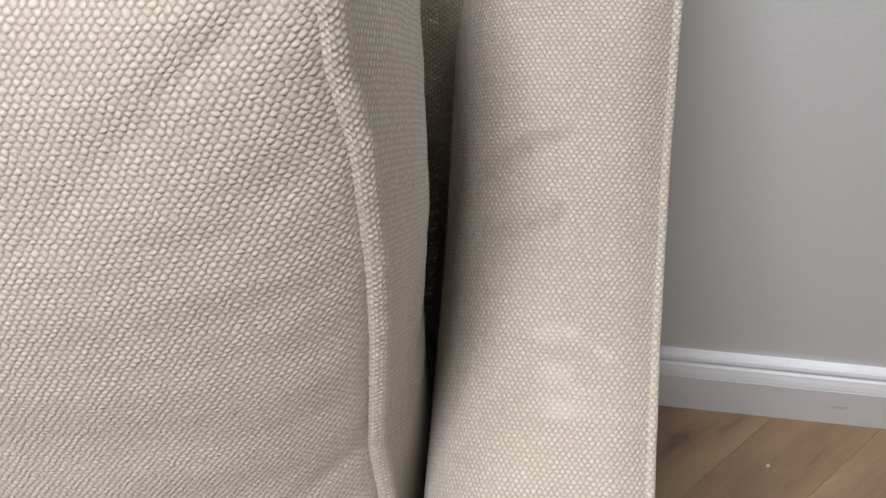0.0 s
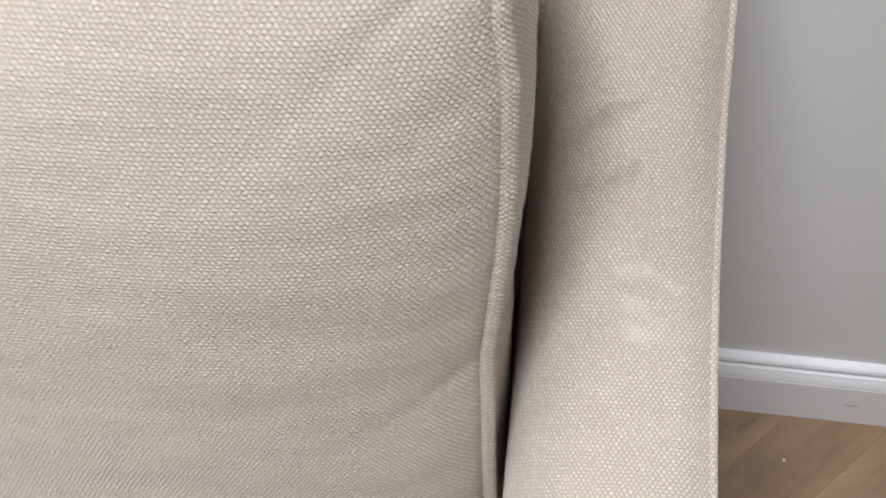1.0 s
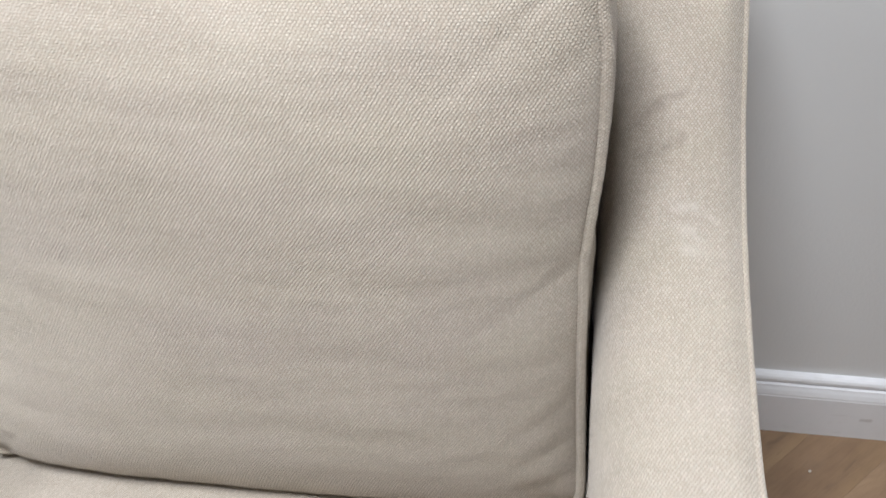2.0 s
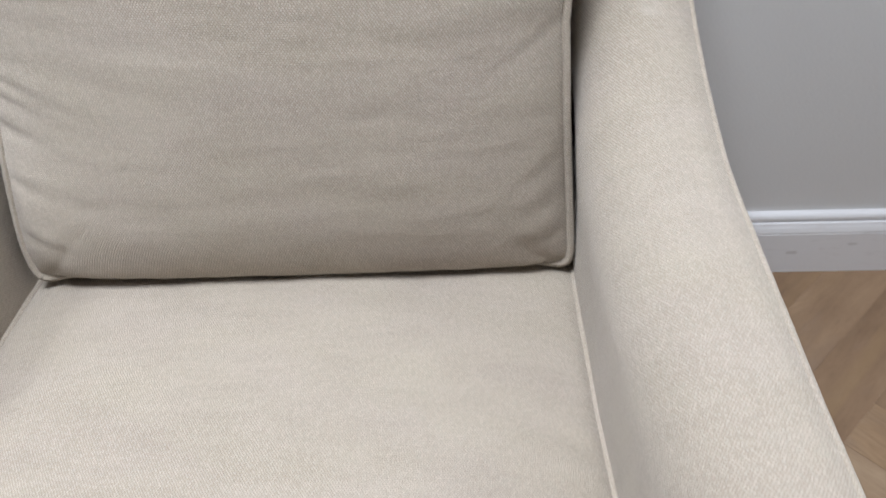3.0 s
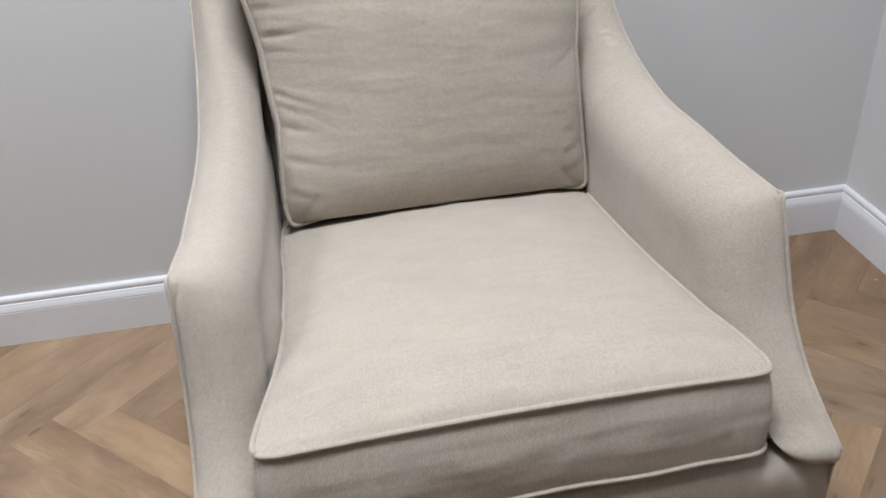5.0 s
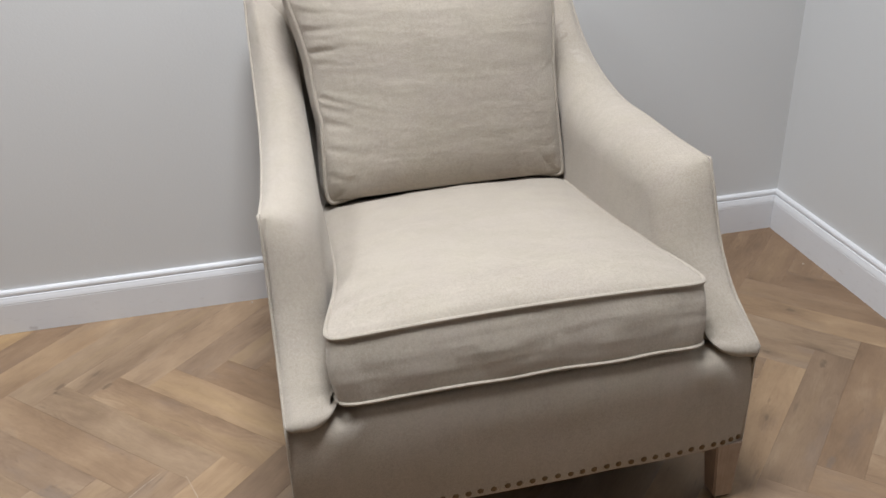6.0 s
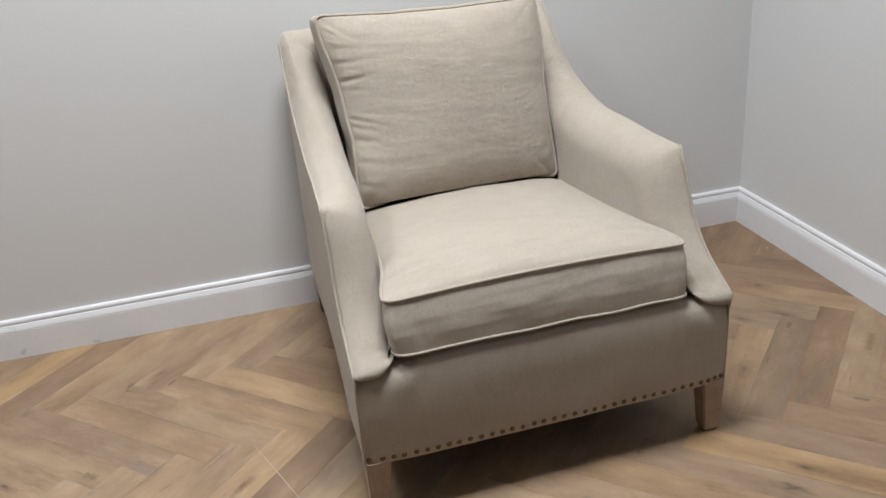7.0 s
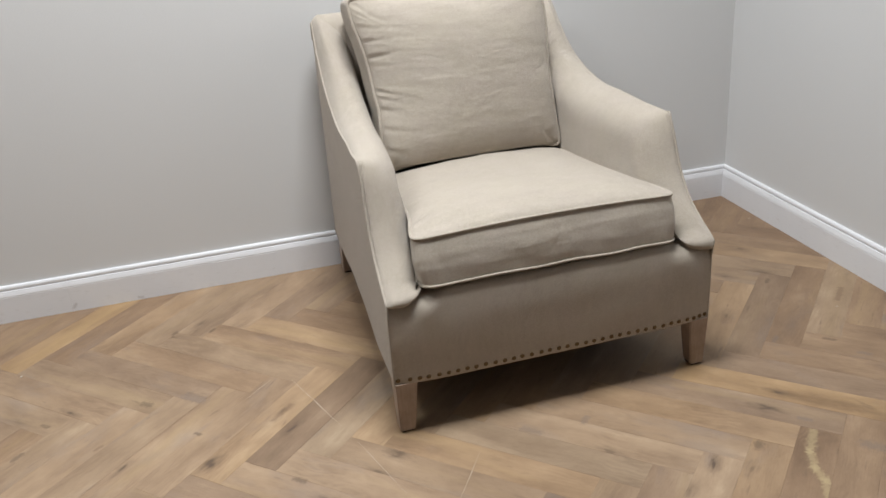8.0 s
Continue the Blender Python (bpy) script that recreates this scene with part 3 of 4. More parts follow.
def base():
    """Front rail with its rounded top edge, running on under the cushion."""
    prof = spline([(0.010, HEM), (0.001, HEM + 0.002), (0.0, 0.135), (-0.003, 0.20), (-0.002, 0.262), (0.006, 0.292), (0.026, 0.310), (0.07, 0.314), (0.40, 0.314), (0.74, 0.314)], 70)
    rows = []
    for x in np.linspace(-1, 1, 90):
        row = []
        for y, z in prof:
            # the cover is drawn up tight where the arms land on it
            tuck = math.exp(-((abs(x) * HALF - 0.285) / 0.022) ** 2) * math.exp(-((z - 0.285) / 0.022) ** 2)
            ripple = 0.0016 * noise.noise((x * 4.0, z * 16.0, 3.0)) + 0.0005 * noise.noise((x * 14.0, z * 60.0, 5.0))
            # between the arms it stands straight up to the cushion
            mid = min(1.0, max(0.0, (0.285 - abs(x) * HALF) / 0.035))
            mid *= mid * (3 - 2 * mid)
            y, z = y - 0.55 * mid * max(0.0, min(y, 0.03)) * (z > 0.2), z + 0.011 * mid * min(1.0, max(0.0, (z - 0.235) / 0.06))
            row.append((x * (half_out(y, x) - 0.0012), y - 0.004 * tuck - ripple + 0.011 * abs(x) ** 10, z + 0.012 * tuck * 0.6))
        rows.append(row)
    v, f, u = grid(rows)
    mesh_object("front_rail", v, f, LINEN_BODY, armchair, u, label="taut linen front rail")
    b = [(-half_out(0) + 0.004, 0.004, HEM + 0.004), (half_out(0) - 0.004, 0.004, HEM + 0.004), (half_out(DEPTH) - 0.004, DEPTH - 0.008, HEM + 0.004), (-half_out(DEPTH) + 0.004, DEPTH - 0.008, HEM + 0.004)]
    mesh_object("dust_cover", b, [[3, 2, 1, 0]], LINING, armchair, smooth=False, label="black dust cover under the seat")


base()


def backrest():
    prof = spline([(0.695, 0.28), (0.735, 0.45), (0.775, 0.62), (0.803, 0.706), (0.822, 0.733), (0.845, 0.7445), (0.864, 0.738), (0.878, 0.712), (0.882, 0.60), (0.884, 0.35), (0.878, HEM)], 60)
    rows = []
    for x in np.linspace(-1, 1, 40):
        rows.append([(x * (half_out(y, x) - (0.006 if y > 0.868 else 0.014 if z > 0.70 else 0.05)), y, z + 0.007 * (z > 0.70)) for y, z in prof])
    v, f, u = grid(rows)
    mesh_object("backrest", v, f, LINEN_BODY, armchair, u, label="linen-covered back behind the pillow")


backrest()


def chair_leg(x, y, lean):
    """A square leg that tapers to the floor."""
    bm = bmesh.new()
    top, foot = 0.047, 0.034
    sx = 1 if x > 0 else -1
    pts = []
    for z, w, dy in ((LEG_H + 0.002, top, 0.0), (0.003, foot, lean), (0.0, foot - 0.004, lean)):
        cx = sx * ((top - w) * 0.28)
        pts.append([bm.verts.new((cx + a * w / 2, dy + b * w / 2, z)) for a, b in ((-1, -1), (1, -1), (1, 1), (-1, 1))])
    for lo, hi in ((pts[0], pts[1]), (pts[1], pts[2])):
        for i in range(4):
            bm.faces.new((lo[i], hi[i], hi[(i + 1) % 4], lo[(i + 1) % 4]))
    bm.faces.new(pts[0])
    bm.faces.new(pts[2][::-1])
    bmesh.ops.recalc_face_normals(bm, faces=bm.faces)
    bmesh.ops.bevel(bm, geom=[e for e in bm.edges if abs(e.verts[0].co.z - e.verts[1].co.z) > 0.05], offset=0.0025, segments=2, affect="EDGES")
    me = bpy.data.meshes.new("leg")
    bm.to_mesh(me)
    bm.free()
    me.materials.append(LEG)
    ob = new("leg", me)
    ob.parent = armchair
    ob.location = (x, y, 0.004)
    tagged(ob, "tapered pale limed-wood leg")
    glide = slab("glide", (-foot * 0.40, lean - foot * 0.40, -0.004), (foot * 0.40, lean + foot * 0.40, 0.0005), LINING, ob, 0.001)
    glide.location.x += sx * (top - foot) * 0.28
    tagged(glide, "thin dark felt glide")


for sx in (-1, 1):
    chair_leg(sx * (HALF - 0.0245), 0.027, 0.0)
    chair_leg(sx * (half_out(DEPTH) - 0.028), DEPTH - 0.05, 0.03)


# nailheads along the hem of the front rail
def nail_mesh(r):
    bm = bmesh.new()
    bmesh.ops.create_uvsphere(bm, u_segments=10, v_segments=6, radius=r)
    bmesh.ops.delete(bm, geom=[v for v in bm.verts if v.co.z < -1e-5], context="VERTS")
    bmesh.ops.scale(bm, vec=(1, 1, 0.5), verts=bm.verts)
    me = bpy.data.meshes.new("nailhead")
    bm.to_mesh(me)
    bm.free()
    me.shade_smooth()
    me.materials.append(BRASS)
    return me


NAIL = nail_mesh(0.0053)
rng = random.Random(5)
row_of_nails = [-0.3605, -0.336] + [-0.336 + 0.0209 * k for k in range(1, 32)] + [0.330, 0.345, 0.3600]
for x in row_of_nails:
    x += rng.uniform(-0.0012, 0.0012)
    ob = new("nailhead", NAIL)
    ob.parent = armchair
    ob.location = (x, -0.0002 + 0.011 * abs(x / 0.368) ** 10, 0.1325 + rng.uniform(-0.0008, 0.0008))
    ob.rotation_euler = (radians(90), 0, 0)


# ---- cushions ----
def round_square(u, v, n):
    big = max(abs(u), abs(v))
    if big < 1e-9:
        return 0.0, 0.0
    f = big / ((abs(u) ** n + abs(v) ** n) ** (1 / n))
    k = big ** 3
    return u * (1 + (f - 1) * k), v * (1 + (f - 1) * k)


def boxed_cushion(owner, front, back, size, crown, relief, out, box_bulge, n=9.0, res=(110, 90), back_crown=0.5, welt=0.0035, low_full=3.2, mat=None, box_relief=lambda q: 0.0, sag=lambda u, v: 0.0):
    """A boxed cushion. front(u, v) and back(u, v) give its two seam planes, u and v from -1 to 1; out is the way that the front face looks."""
    nu, nv = res
    out = np.array(out, float) / np.linalg.norm(out)
    us, vs = np.linspace(-1, 1, nu), np.linspace(-1, 1, nv)
    faces_, loops = [], []
    for k, (plane_, sign, height) in enumerate(((front, 1, crown), (back, -1, crown * back_crown))):
        P, UV = np.zeros((nu, nv, 3)), np.zeros((nu, nv, 2))
        for i, u in enumerate(us):
            for j, v in enumerate(vs):
                a, b = round_square(u, v, n)
                dome = ((1 - abs(u) ** 3.2) * (1 - abs(v) ** (low_full if v < 0 else 3.2))) ** 0.62
                h = height * dome
                if k == 0:
                    P[i, j, 2] -= sag(u, v)
                    h += relief(u, v) * min(1.0, 14 * (1 - max(abs(u), abs(v))) + 0.0)
                P[i, j] += np.array(plane_(a, b)) + out * sign * h
                UV[i, j] = (a * size[0], b * size[1])
        faces_.append(grid(P, UV, flip=(k == 1)))
        loops.append(np.vstack([P[:, 0], P[-1, 1:], P[-2::-1, -1], P[0, -2:0:-1]]))
    top, bottom = loops
    mid = top.mean(0)
    away = top - mid
    away -= np.outer(away @ out, out)
    away /= np.linalg.norm(away, axis=1)[:, None]
    rows = []
    run = np.r_[0, np.cumsum(np.linalg.norm(np.diff(top, axis=0), axis=1))]
    wide = float(np.linalg.norm(top - bottom, axis=1).mean())
    uvs = []
    for i in range(len(top)):
        row = []
        for t in np.linspace(0, 1, 26):
            p = top[i] + (bottom[i] - top[i]) * t
            q = Vector(p)
            lump = 0.0026 * noise.noise(q * 14.0) + 0.0010 * noise.noise(Vector((q.x * 9.0, q.y * 9.0, q.z * 80.0))) + box_relief(q)
            row.append(p + away[i] * (box_bulge + lump) * math.sin(math.pi * t))
        rows.append(row)
        uvs.append([(run[i], t * wide) for t in np.linspace(0, 1, 26)])
    rows.append(rows[0])
    uvs.append([(run[-1] + 0.01, t * wide) for t in np.linspace(0, 1, 26)])
    box = grid(rows, np.array(uvs), flip=True)
    mesh_object("cover", *joined(*faces_, box)[:2], mat, owner, joined(*faces_, box)[2])
    for loop, thick in zip(loops, (welt, welt * 0.8)):
        v, f, u = tube(loop + away * thick * 0.4, thick, closed=True, wobble=0.05)
        mesh_object("welt", v, f, mat, owner, u, label="linen-covered welt cord")


def crease(d, along, at, slope, length, width, depth):
    """A pulled crease that runs in from a seam; d: metres from the seam."""
    off = (along - at - slope * d) / width
    return -depth * math.exp(-off * off) * math.exp(-d / length) + 0.6 * depth * math.exp(-((off - 2.1) ** 2) / 1.5) * math.exp(-d / length)


# seat cushion
seat_cushion = thing("seat_cushion", "plump oatmeal linen seat cushion with welted edges, lying in the armchair", "cushion", (0, 0, 0))


def seat_top(a, b):
    t = (b + 1) / 2
    y = 0.031 + t * 0.590
    x = a * half_in(y, a)
    dip = min(1.0, max(0.0, (t - 0.6) / 0.3))
    z = 0.430 - 0.064 * t ** 1.15 + 0.009 * (1 - a * a) * (1 - t) - 0.0015 - 0.0015 * a * (1 - 4.0 * t) + 0.002 * dip * dip * (3 - 2 * dip)
    return x, y, z


def seat_bottom(a, b):
    t = (b + 1) / 2
    y = 0.006 + 0.614 * t
    return a * (half_in(y, a) - 0.006), y, 0.335 - 0.012 * t + 0.0032 * noise.noise(Vector((a * 3.1, 0.3, y * 4.0))) - 0.003 * max(0.0, a)


def seat_relief(u, v):
    p = Vector((u * 0.28, v * 0.29, 0.0))
    h = 0.0035 * noise.noise(p * 7.0) + 0.0016 * noise.noise(p * 22.0)
    right, left = (1 - u) * 0.26, (u + 1) * 0.26
    for at, slope, length, width, depth in ((0.03, 0.5, 0.05, 0.008, 0.003), (0.10, 0.3, 0.04, 0.007, 0.0025), (-0.20, 0.9, 0.05, 0.008, 0.003)):
        h += crease(right, v * 0.29, at, slope, length, width, depth)
    for at, slope, length, width, depth in ((-0.22, 0.8, 0.05, 0.008, 0.003), (0.12, -0.3, 0.04, 0.007, 0.002)):
        h += crease(left, v * 0.29, at, slope, length, width, depth)
    return h


def front_box_relief(q):
    """Pulls in the front boxing: a faint upright tuck, gathers at both ends, slack ripples."""
    if q.y > 0.1:
        return 0.0
    h = -0.0006 * math.exp(-(((q.x + 0.012 + 0.35 * (q.z - 0.385)) / 0.006) ** 2)) * math.exp(-((q.z - 0.375) / 0.022) ** 2)
    for x, lean, wide, deep in ((0.232, 0.5, 0.008, 0.0012), (-0.246, -0.4, 0.008, 0.0010)):
        h -= deep * math.exp(-(((q.x - x - lean * (q.z - 0.385)) / wide) ** 2))
    for z, drop, deep in ((0.408, 0.020, 0.0006), (0.394, 0.012, 0.0004), (0.378, 0.024, 0.0003), (0.362, 0.010, 0.0005)):
        stretch = 0.5 + 0.9 * noise.noise(Vector((q.x * 6.0, z * 90.0, 0.4)))
        h -= deep * max(0.0, stretch) * math.exp(-(((q.z - z - drop * q.x) / 0.0035) ** 2))
    h += 0.0010 * noise.noise(Vector((q.x * 30.0, q.z * 16.0, 6.1))) + 0.0009 * noise.noise(Vector((q.x * 15.0, q.z * 75.0, 2.2))) + 0.0010 * noise.noise(Vector((q.x * 75.0, q.z * 30.0, 8.4)))
    return h


boxed_cushion(seat_cushion, seat_top, seat_bottom, (0.285, 0.30), 0.036, seat_relief, (0, -0.10, 1), 0.0075, n=24.0, back_crown=0.25, welt=0.0035, mat=LINEN, box_relief=front_box_relief)

# back pillow
back_pillow = thing("back_pillow", "square creased linen back pillow with welted edges in the armchair", "cushion", (0, 0, 0))
EDGE_Z = (0.385, 0.43, 0.49, 0.54, 0.58, 0.61, 0.64, 0.67, 0.70, 0.74, 0.765, 0.81)
EDGE_L = (-0.226, -0.228, -0.224, -0.220, -0.225, -0.227, -0.229, -0.234, -0.240, -0.251, -0.256, -0.262)
EDGE_R = (0.248, 0.245, 0.241, 0.238, 0.2365, 0.235, 0.2375, 0.240, 0.241, 0.240, 0.236, 0.238)
LEAN = Vector((0, -0.972, 0.235)).normalized()
PILLOW_BULGE = 0.0125


def pillow_front(a, b):
    """The front seam's plane: the side seams wander, the top one sags."""
    s, t = (a + 1) / 2, (b + 1) / 2
    top = float(np.interp(a, (-1, -0.85, -0.35, 0.2, 0.75, 1), (0.809, 0.805, 0.796, 0.792, 0.794, 0.797)))
    low = 0.391 + 0.012 * (1 - a ** 4)
    z = low + (top - low) * t
    xl, xr = float(np.interp(z, EDGE_Z, EDGE_L)), float(np.interp(z, EDGE_Z, EDGE_R))
    lean = min(1.0, max(0.0, (z - 0.43) / 0.22))
    back = 0.022 * (1 - s) * lean * lean * (3 - 2 * lean)      # the left side leans further back
    return Vector((xl + (xr - xl) * s, 0.612 + 0.24 * (z - 0.63) + (0.006 + 0.010 * (1 - a ** 4)) * (1 - t) ** 3 + back, z))


def pillow_back(a, b):
    return pillow_front(a * 0.975, b * 0.97) - LEAN * 0.120


def pillow_relief(u, v):
    x, z = u * 0.24, v * 0.20
    left, right, low = (u + 1) * 0.24, (1 - u) * 0.24, (v + 1) * 0.20
    h = 0.0
    for at, slope, length, width, depth in ((0.044, -0.05, 0.028, 0.0045, 0.0028), (-0.012, -0.32, 0.026, 0.0050, 0.0056), (-0.027, -0.35, 0.022, 0.0045, 0.0036), (0.062, 0.1, 0.030, 0.005, 0.0050), (0.100, 0.05, 0.026, 0.005, 0.0035),
                                            (0.135, -0.1, 0.03, 0.006, 0.003), (0.158, -0.4, 0.018, 0.004, 0.0026), (0.176, -0.7, 0.018, 0.004, 0.0028), (-0.055, -0.3, 0.028, 0.006, 0.0033), (-0.100, -0.25, 0.028, 0.006, 0.0030), (-0.145, -0.4, 0.03, 0.006, 0.003)):
        h += crease(left, z, at, slope, length, width, depth * 1.1)
    for at, slope, length, width, depth in ((0.020, -0.6, 0.024, 0.0055, 0.0034), (0.150, -0.55, 0.026, 0.009, 0.0030), (-0.085, -0.7, 0.028, 0.007, 0.0024), (-0.120, -0.6, 0.03, 0.007, 0.0020),
                                            (-0.155, -0.4, 0.03, 0.007, 0.002)):
        h += crease(right, z, at, slope, length, width, depth * 0.62)
    h += 0.013 * (1 - u * u) * (1 - v * v)                  # fullest in the middle, tucked under at the foot
    h += 0.0008 * noise.noise(Vector((x * 7.0, z * 19.0, 7.7))) + 0.0008 * noise.noise(Vector((x * 10.0, z * 50.0, 1.3))) + 0.0004 * noise.noise(Vector((x * 24.0, z * 110.0, 2.3)))
    # puckers that run in from the seams
    for d, along, turn, depth in ((left, z, 1.1, 0.0022), (right, z, 4.2, 0.0018), (low, x, 7.3, 0.0022), ((1 - v) * 0.20, x, 9.9, 0.0010)):
        h += depth * noise.noise(Vector((along * 58.0 + d * 9.0, turn, d * 8.0))) * math.exp(-d / 0.022)
    return h


def pillow_sag(u, v):
    """The filling settles over the lower seam."""
    return 0.017 * (1 - u ** 6) * math.exp(-((v + 0.91) / 0.085) ** 2) * min(1.0, (v + 1) / 0.05)


boxed_cushion(back_pillow, pillow_front, pillow_back, (0.245, 0.205), 0.050, pillow_relief, LEAN, PILLOW_BULGE, n=30.0, res=(190, 170), low_full=9.0, welt=0.0041, mat=LINEN, sag=pillow_sag)


# fuzz that stands off the pillow's right side
def fuzz_hairs(count):
    chance, hairs = random.Random(31), []
    for k in range(count):
        t, b = chance.uniform(0.12, 0.85), chance.uniform(-0.5, 0.95)
        p = pillow_front(1.0, b) - LEAN * (0.12 * t) + Vector((PILLOW_BULGE * math.sin(math.pi * t) - 0.001, 0, 0))
        way = Vector((1.0, chance.uniform(-0.9, 0.9), chance.uniform(-0.9, 0.9))).normalized()
        bend_ = Vector((chance.uniform(-1, 1), chance.uniform(-1, 1), chance.uniform(-1, 1)))
        size_ = chance.uniform(0.0010, 0.0022) if k % 25 else chance.uniform(0.003, 0.0045)
        strand = [p + way * (size_ * s_) + bend_ * (size_ * 0.5 * s_ * s_) for s_ in np.linspace(0, 1, 5)]
        hairs.append(tube([tuple(q) for q in strand], 0.00006, sides=3))
    v, f, u = joined(*hairs)
    tagged(mesh_object("fuzz", v, f, LINEN, back_pillow, u, label="fine loose linen fuzz"), kind="stuff")


fuzz_hairs(170)


# ---- floor of herringbone boards ----
W_B, L_B = 0.080, 0.450
ORIGIN = Vector((-0.524, -0.016, 0.0))
D1, D2 = Vector((1, 1, 0)).normalized(), Vector((-1, 1, 0)).normalized()
floor = tagged(slab("floor", (ROOM_W - 0.02, ROOM_S - 0.02, -0.06), (EAST + 0.02, 1.05, -0.0035), SUBFLOOR), "oiled oak herringbone parquet floor", "floor", kind="structure")


def board_mesh(name, length, width, ease=0.00025):
    bm = bmesh.new()
    bmesh.ops.create_cube(bm, size=1.0)
    bmesh.ops.scale(bm, vec=(length - 0.0001, width - 0.0001, 0.012), verts=bm.verts)
    bmesh.ops.translate(bm, vec=(0, 0, -0.006), verts=bm.verts)
    bmesh.ops.bevel(bm, geom=[e for e in bm.edges if all(v.co.z > -0.001 for v in e.verts)], offset=ease, segments=1, affect="EDGES")
    me = bpy.data.meshes.new(name)
    bm.to_mesh(me)
    bm.free()
    me.materials.append(OAK)
    return me


BOARD_MESH = board_mesh("floor_board", L_B, W_B)


SAP_MESH = BOARD_MESH.copy()
SAP_MESH.materials[0] = OAK_SAP
TONES = {"honey": (1.15, 1.07, 0.88), "tan": (1.07, 1.02, 0.93), "light": (1.05, 1.03, 1.00), "pale": (1.11, 1.11, 1.10), "mid": (0.99, 0.98, 0.96),
         "russet": (0.91, 0.86, 0.81), "brown": (0.82, 0.76, 0.71), "grey": (0.76, 0.73, 0.72), "dun": (0.89, 0.87, 0.87), "ash": (0.98, 1.00, 1.00)}
# boards laid side by side: (row's y, first x, step of 0.1131 m), the tones in order
# towards the back right, browner tones also carry the corner's shade
LAID = [(0.808, -1.298, "russet russet honey brown tan mid mid light dun dun russet dun"), (0.490, -1.242, "mid light mid dun russet mid russet tan brown russet"),
        (0.171, -1.185, "mid light mid light light tan grey ash tan mid"), (-0.147, -0.789, "mid dun light pale mid tan ash pale light tan dun honey dun russet russet"),
        (-0.465, -0.167, "mid dun pale tan brown russet russet"), (0.171, 0.399, "tan tan grey brown mid russet russet"), (0.490, 0.455, "russet mid mid tan russet brown brown"),
        (0.808, 0.512, "brown russet brown brown brown brown")]


def tone_of(x, y):
    """The tone of the board whose middle lies at x, y."""
    best = min(((abs(x - x0 - 0.11314 * k), tone) for y0, x0, row in LAID if abs(y - y0) < 0.05 for k, tone in enumerate(row.split())), default=(1, ""))
    return best[1] if best[0] < 0.03 else rng.choice(["mid", "light", "tan", "dun", "russet", "mid", "grey"])


LIMITS = ((Vector((EAST + 0.03, 0, 0)), Vector((1, 0, 0))), (Vector((0, back_y(0) + 0.03, 0)), Vector((-SLANT, 1, 0)).normalized()),
          (Vector((ROOM_W - 0.03, 0, 0)), Vector((-1, 0, 0))), (Vector((0, ROOM_S - 0.03, 0)), Vector((0, -1, 0))))


def cut_at_walls(bm, m):
    """Trim boards, placed by m, under the walls."""
    back = m.inverted()
    for at, away in LIMITS:
        bmesh.ops.bisect_plane(bm, geom=bm.verts[:] + bm.edges[:] + bm.faces[:], plane_co=back @ at, plane_no=back.to_3x3() @ away, clear_outer=True)


def crosses_wall(centre, turn):
    d = (D1 if turn == 45.0 else D2) * (L_B / 2) + Vector((0, 0, 0))
    n = (D2 if turn == 45.0 else D1) * (W_B / 2)
    return any((centre + d * i + n * j - at).dot(away) > 0 for at, away in LIMITS for i in (-1, 1) for j in (-1, 1))


near, far = [], []
for row in range(-18, 4):
    for col in range(-70, 22):
        start = ORIGIN + (D1 - D2) * (W_B * col) + (D1 + D2) * (L_B * row)
        for centre, turn in ((start + D1 * L_B / 2 + D2 * W_B / 2, 45.0), (start + D1 * (L_B + W_B / 2) + D2 * L_B / 2, 135.0)):
            if ROOM_W - 0.2 < centre.x < EAST + 0.15 and ROOM_S - 0.2 < centre.y < 1.12:
                seen = -1.75 < centre.x < 1.15 and -0.78 < centre.y
                (near if seen else far).append((centre, turn))
near.sort(key=lambda b: (b[0] - Vector((-0.1, 0.1, 0))).length)
far += near[300:]
for centre, turn in near[:300]:
    me = SAP_MESH if math.hypot(centre.x - 0.286, centre.y + 0.465) < 0.05 else BOARD_MESH
    m = pose(centre.x, centre.y, rng.uniform(-0.0004, 0.0), rng.uniform(-0.12, 0.12), 0, turn + (180 if rng.random() < 0.5 else 0))
    if crosses_wall(centre, turn):
        bm = bmesh.new()
        bm.from_mesh(me)
        cut_at_walls(bm, m)
        if not bm.faces:
            bm.free()
            continue
        me = me.copy()
        bm.to_mesh(me)
        bm.free()
    ob = new("floor_board", me)
    ob.parent = floor
    ob.matrix_basis = m
    ob.color = (*TONES[tone_of(centre.x, centre.y)], 1)


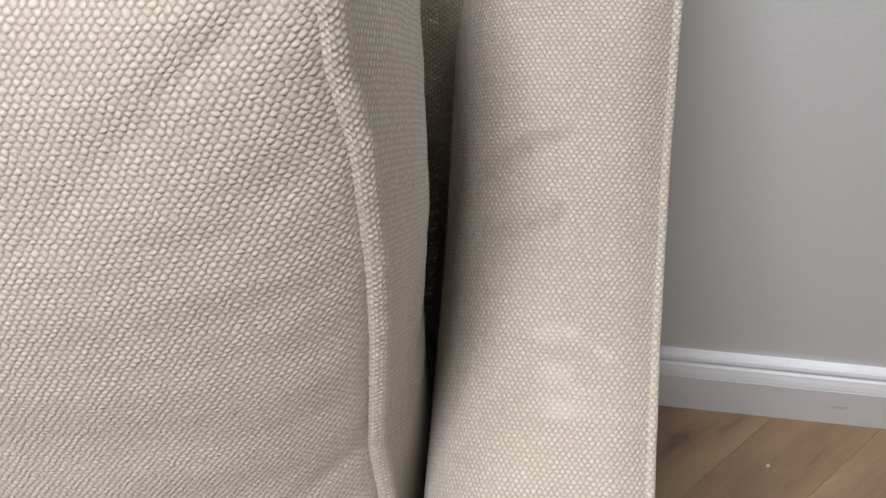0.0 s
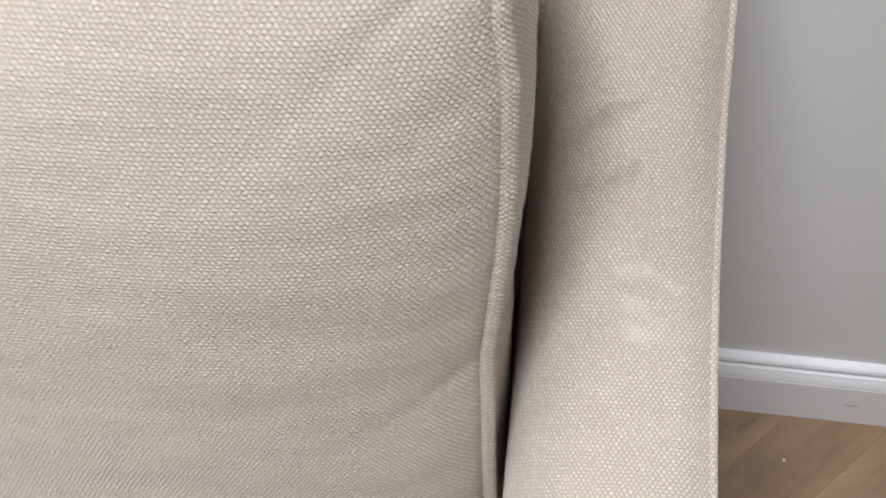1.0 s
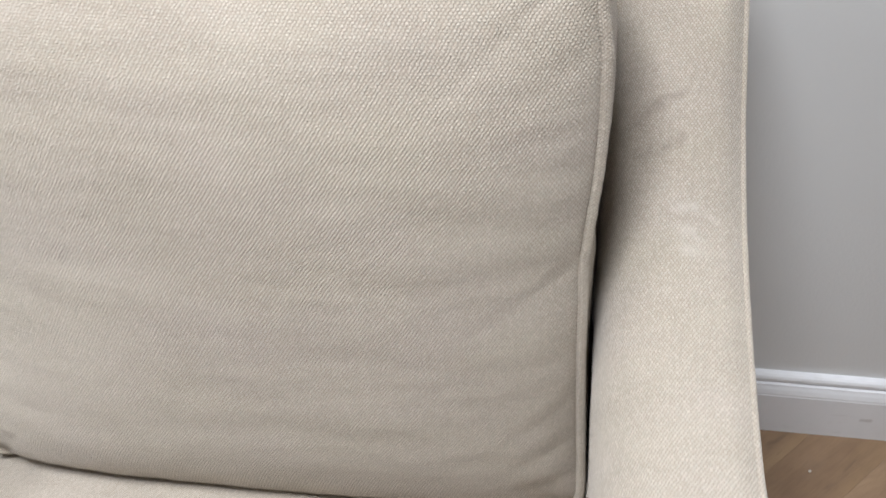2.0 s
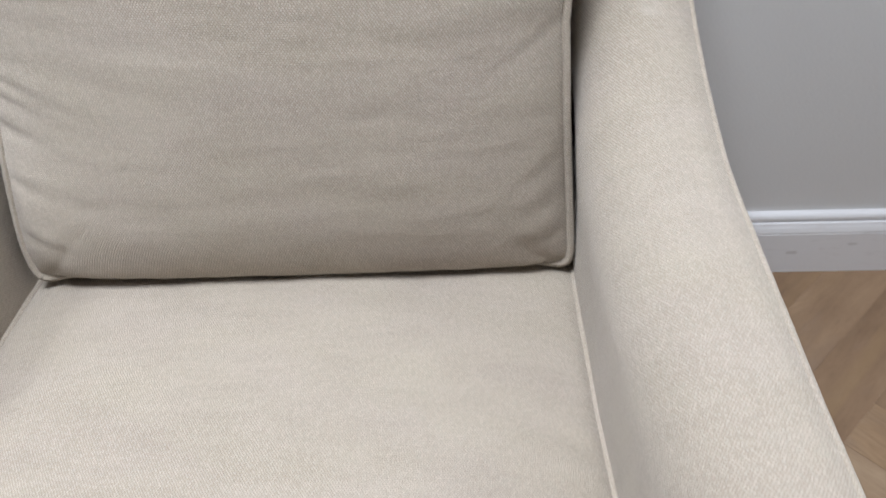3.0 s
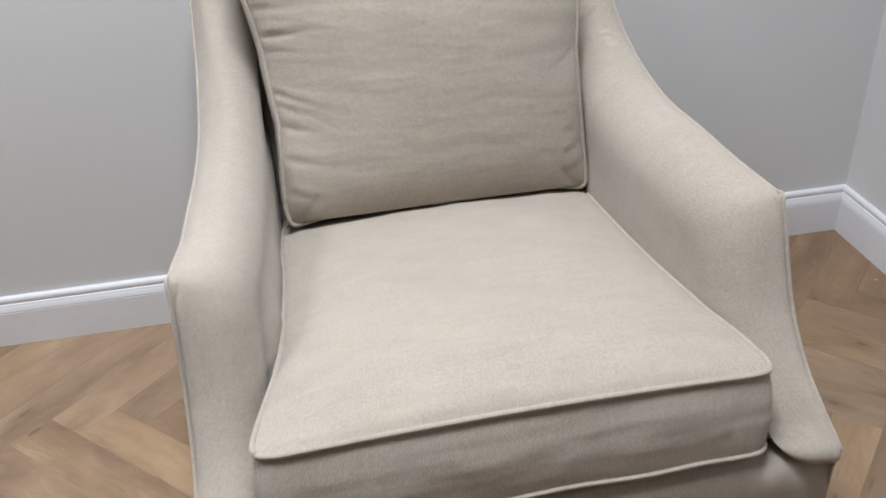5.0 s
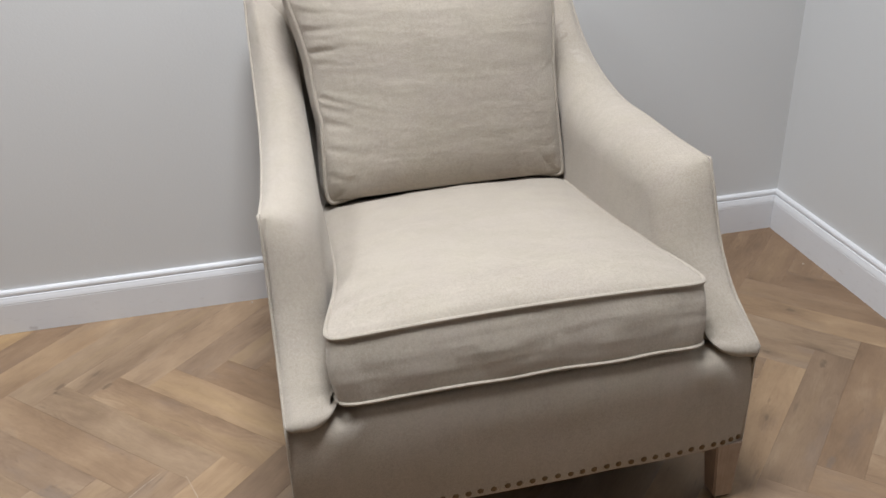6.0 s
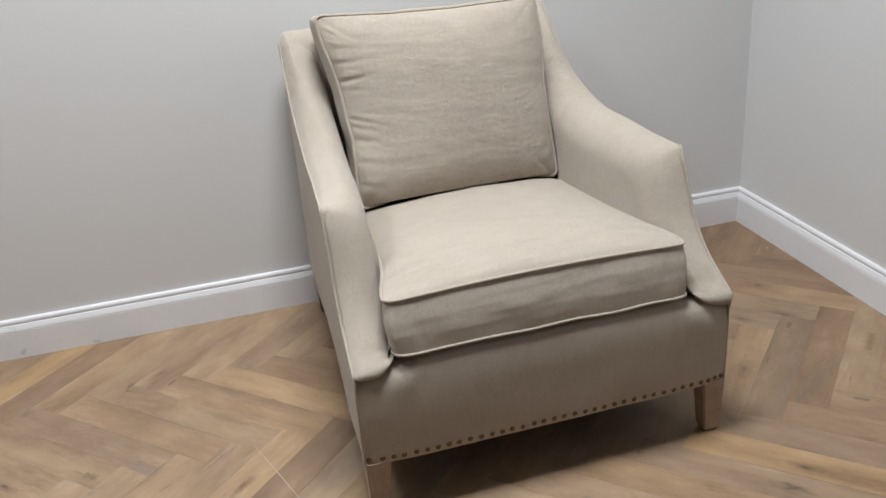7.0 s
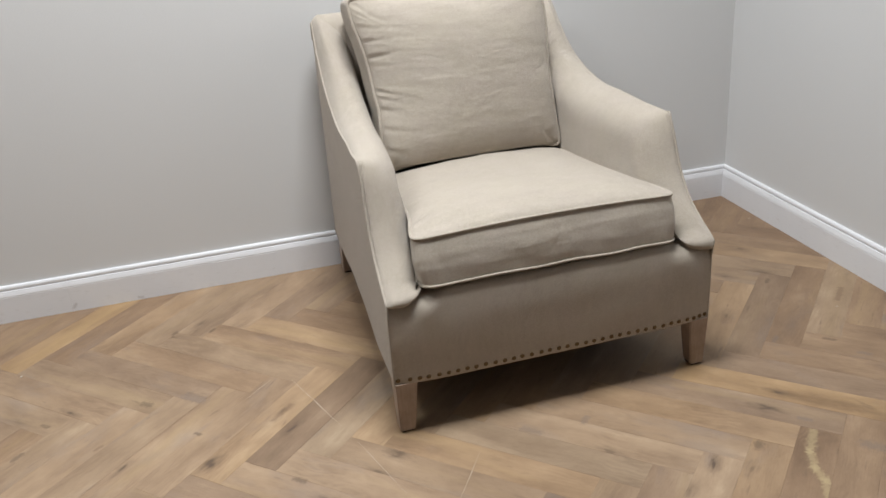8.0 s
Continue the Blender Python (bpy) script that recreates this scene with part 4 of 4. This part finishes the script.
def far_boards(turn):
    """The boards out of the way, joined, laid in one direction."""
    back = pose(0, 0, 0, 0, 0, -turn)
    verts, faces = [], []
    for centre, way in far:
        if way != turn:
            continue
        c, n = back @ centre, len(verts)
        a, b = L_B / 2 - 0.0002, W_B / 2 - 0.0002
        verts += [(c.x + i * a, c.y + j * b, z) for z in (-0.012, -0.0003) for i, j in ((-1, -1), (1, -1), (1, 1), (-1, 1))]
        faces += [[n + k for k in q] for q in ([4, 5, 6, 7], [0, 1, 5, 4], [1, 2, 6, 5], [2, 3, 7, 6], [3, 0, 4, 7])]
    ob = mesh_object("floor_boards", verts, faces, OAK_FAR, floor, smooth=False)
    ob.matrix_basis = pose(0, 0, 0, 0, 0, turn)
    bm = bmesh.new()
    bm.from_mesh(ob.data)
    cut_at_walls(bm, ob.matrix_basis)
    bm.to_mesh(ob.data)
    bm.free()
    tagged(ob, "oiled oak herringbone boards", kind="stuff")


far_boards(45.0), far_boards(135.0)


# ---- scratches and crumbs on the floor ----
def scratch(a, b, width):
    a, b = Vector((*a, 0.0005)), Vector((*b, 0.0005))
    n = (b - a).normalized().cross(Vector((0, 0, 1))) * width / 2
    rows = []
    for k in range(13):
        t = k / 12
        mid = a.lerp(b, t) + n * 1.5 * noise.noise((t * 3, a.x, 0))
        w = 0.25 + 0.75 * math.sin(math.pi * min(1, t * 0.96 + 0.02)) * (0.6 + 0.8 * rng.random())
        rows.append([mid - n * w, mid + n * w])
    v, f, u = grid(rows, flip=True)
    mesh_object("scratch", v, f, SCRATCH, floor, smooth=False, label="thin pale scratch across the boards")


scratch((-0.555, 0.319), (-0.479, 0.086), 0.0013)
scratch((-0.459, 0.023), (-0.404, -0.185), 0.0009)
scratch((-0.665, 0.279), (-0.601, 0.341), 0.0012)
scratch((-0.228, -0.112), (-0.310, -0.235), 0.0009)


def crumb(x, y, r):
    bm = bmesh.new()
    bmesh.ops.create_icosphere(bm, subdivisions=1, radius=r)
    for v in bm.verts:
        v.co *= 1 + 0.5 * noise.noise(v.co * 400 + Vector((x, y, 0)) * 9)
        v.co.z = max(v.co.z * 0.6, -r * 0.35)
    me = bpy.data.meshes.new("crumb")
    bm.to_mesh(me)
    bm.free()
    me.materials.append(CRUMB)
    ob = new("crumb", me)
    ob.location = (x, y, r * 0.36)
    tagged(ob, "tiny pale crumb lying on the oak floor", "crumb", "crumbs on the floor")


for x, y, r in ((0.546, 0.852, 0.0021), (0.558, 0.808, 0.0013), (-1.191, 0.601, 0.0034), (-0.402, 0.908, 0.0026), (0.946, 0.697, 0.0022), (0.814, 0.116, 0.0018)):
    crumb(x, y, r)
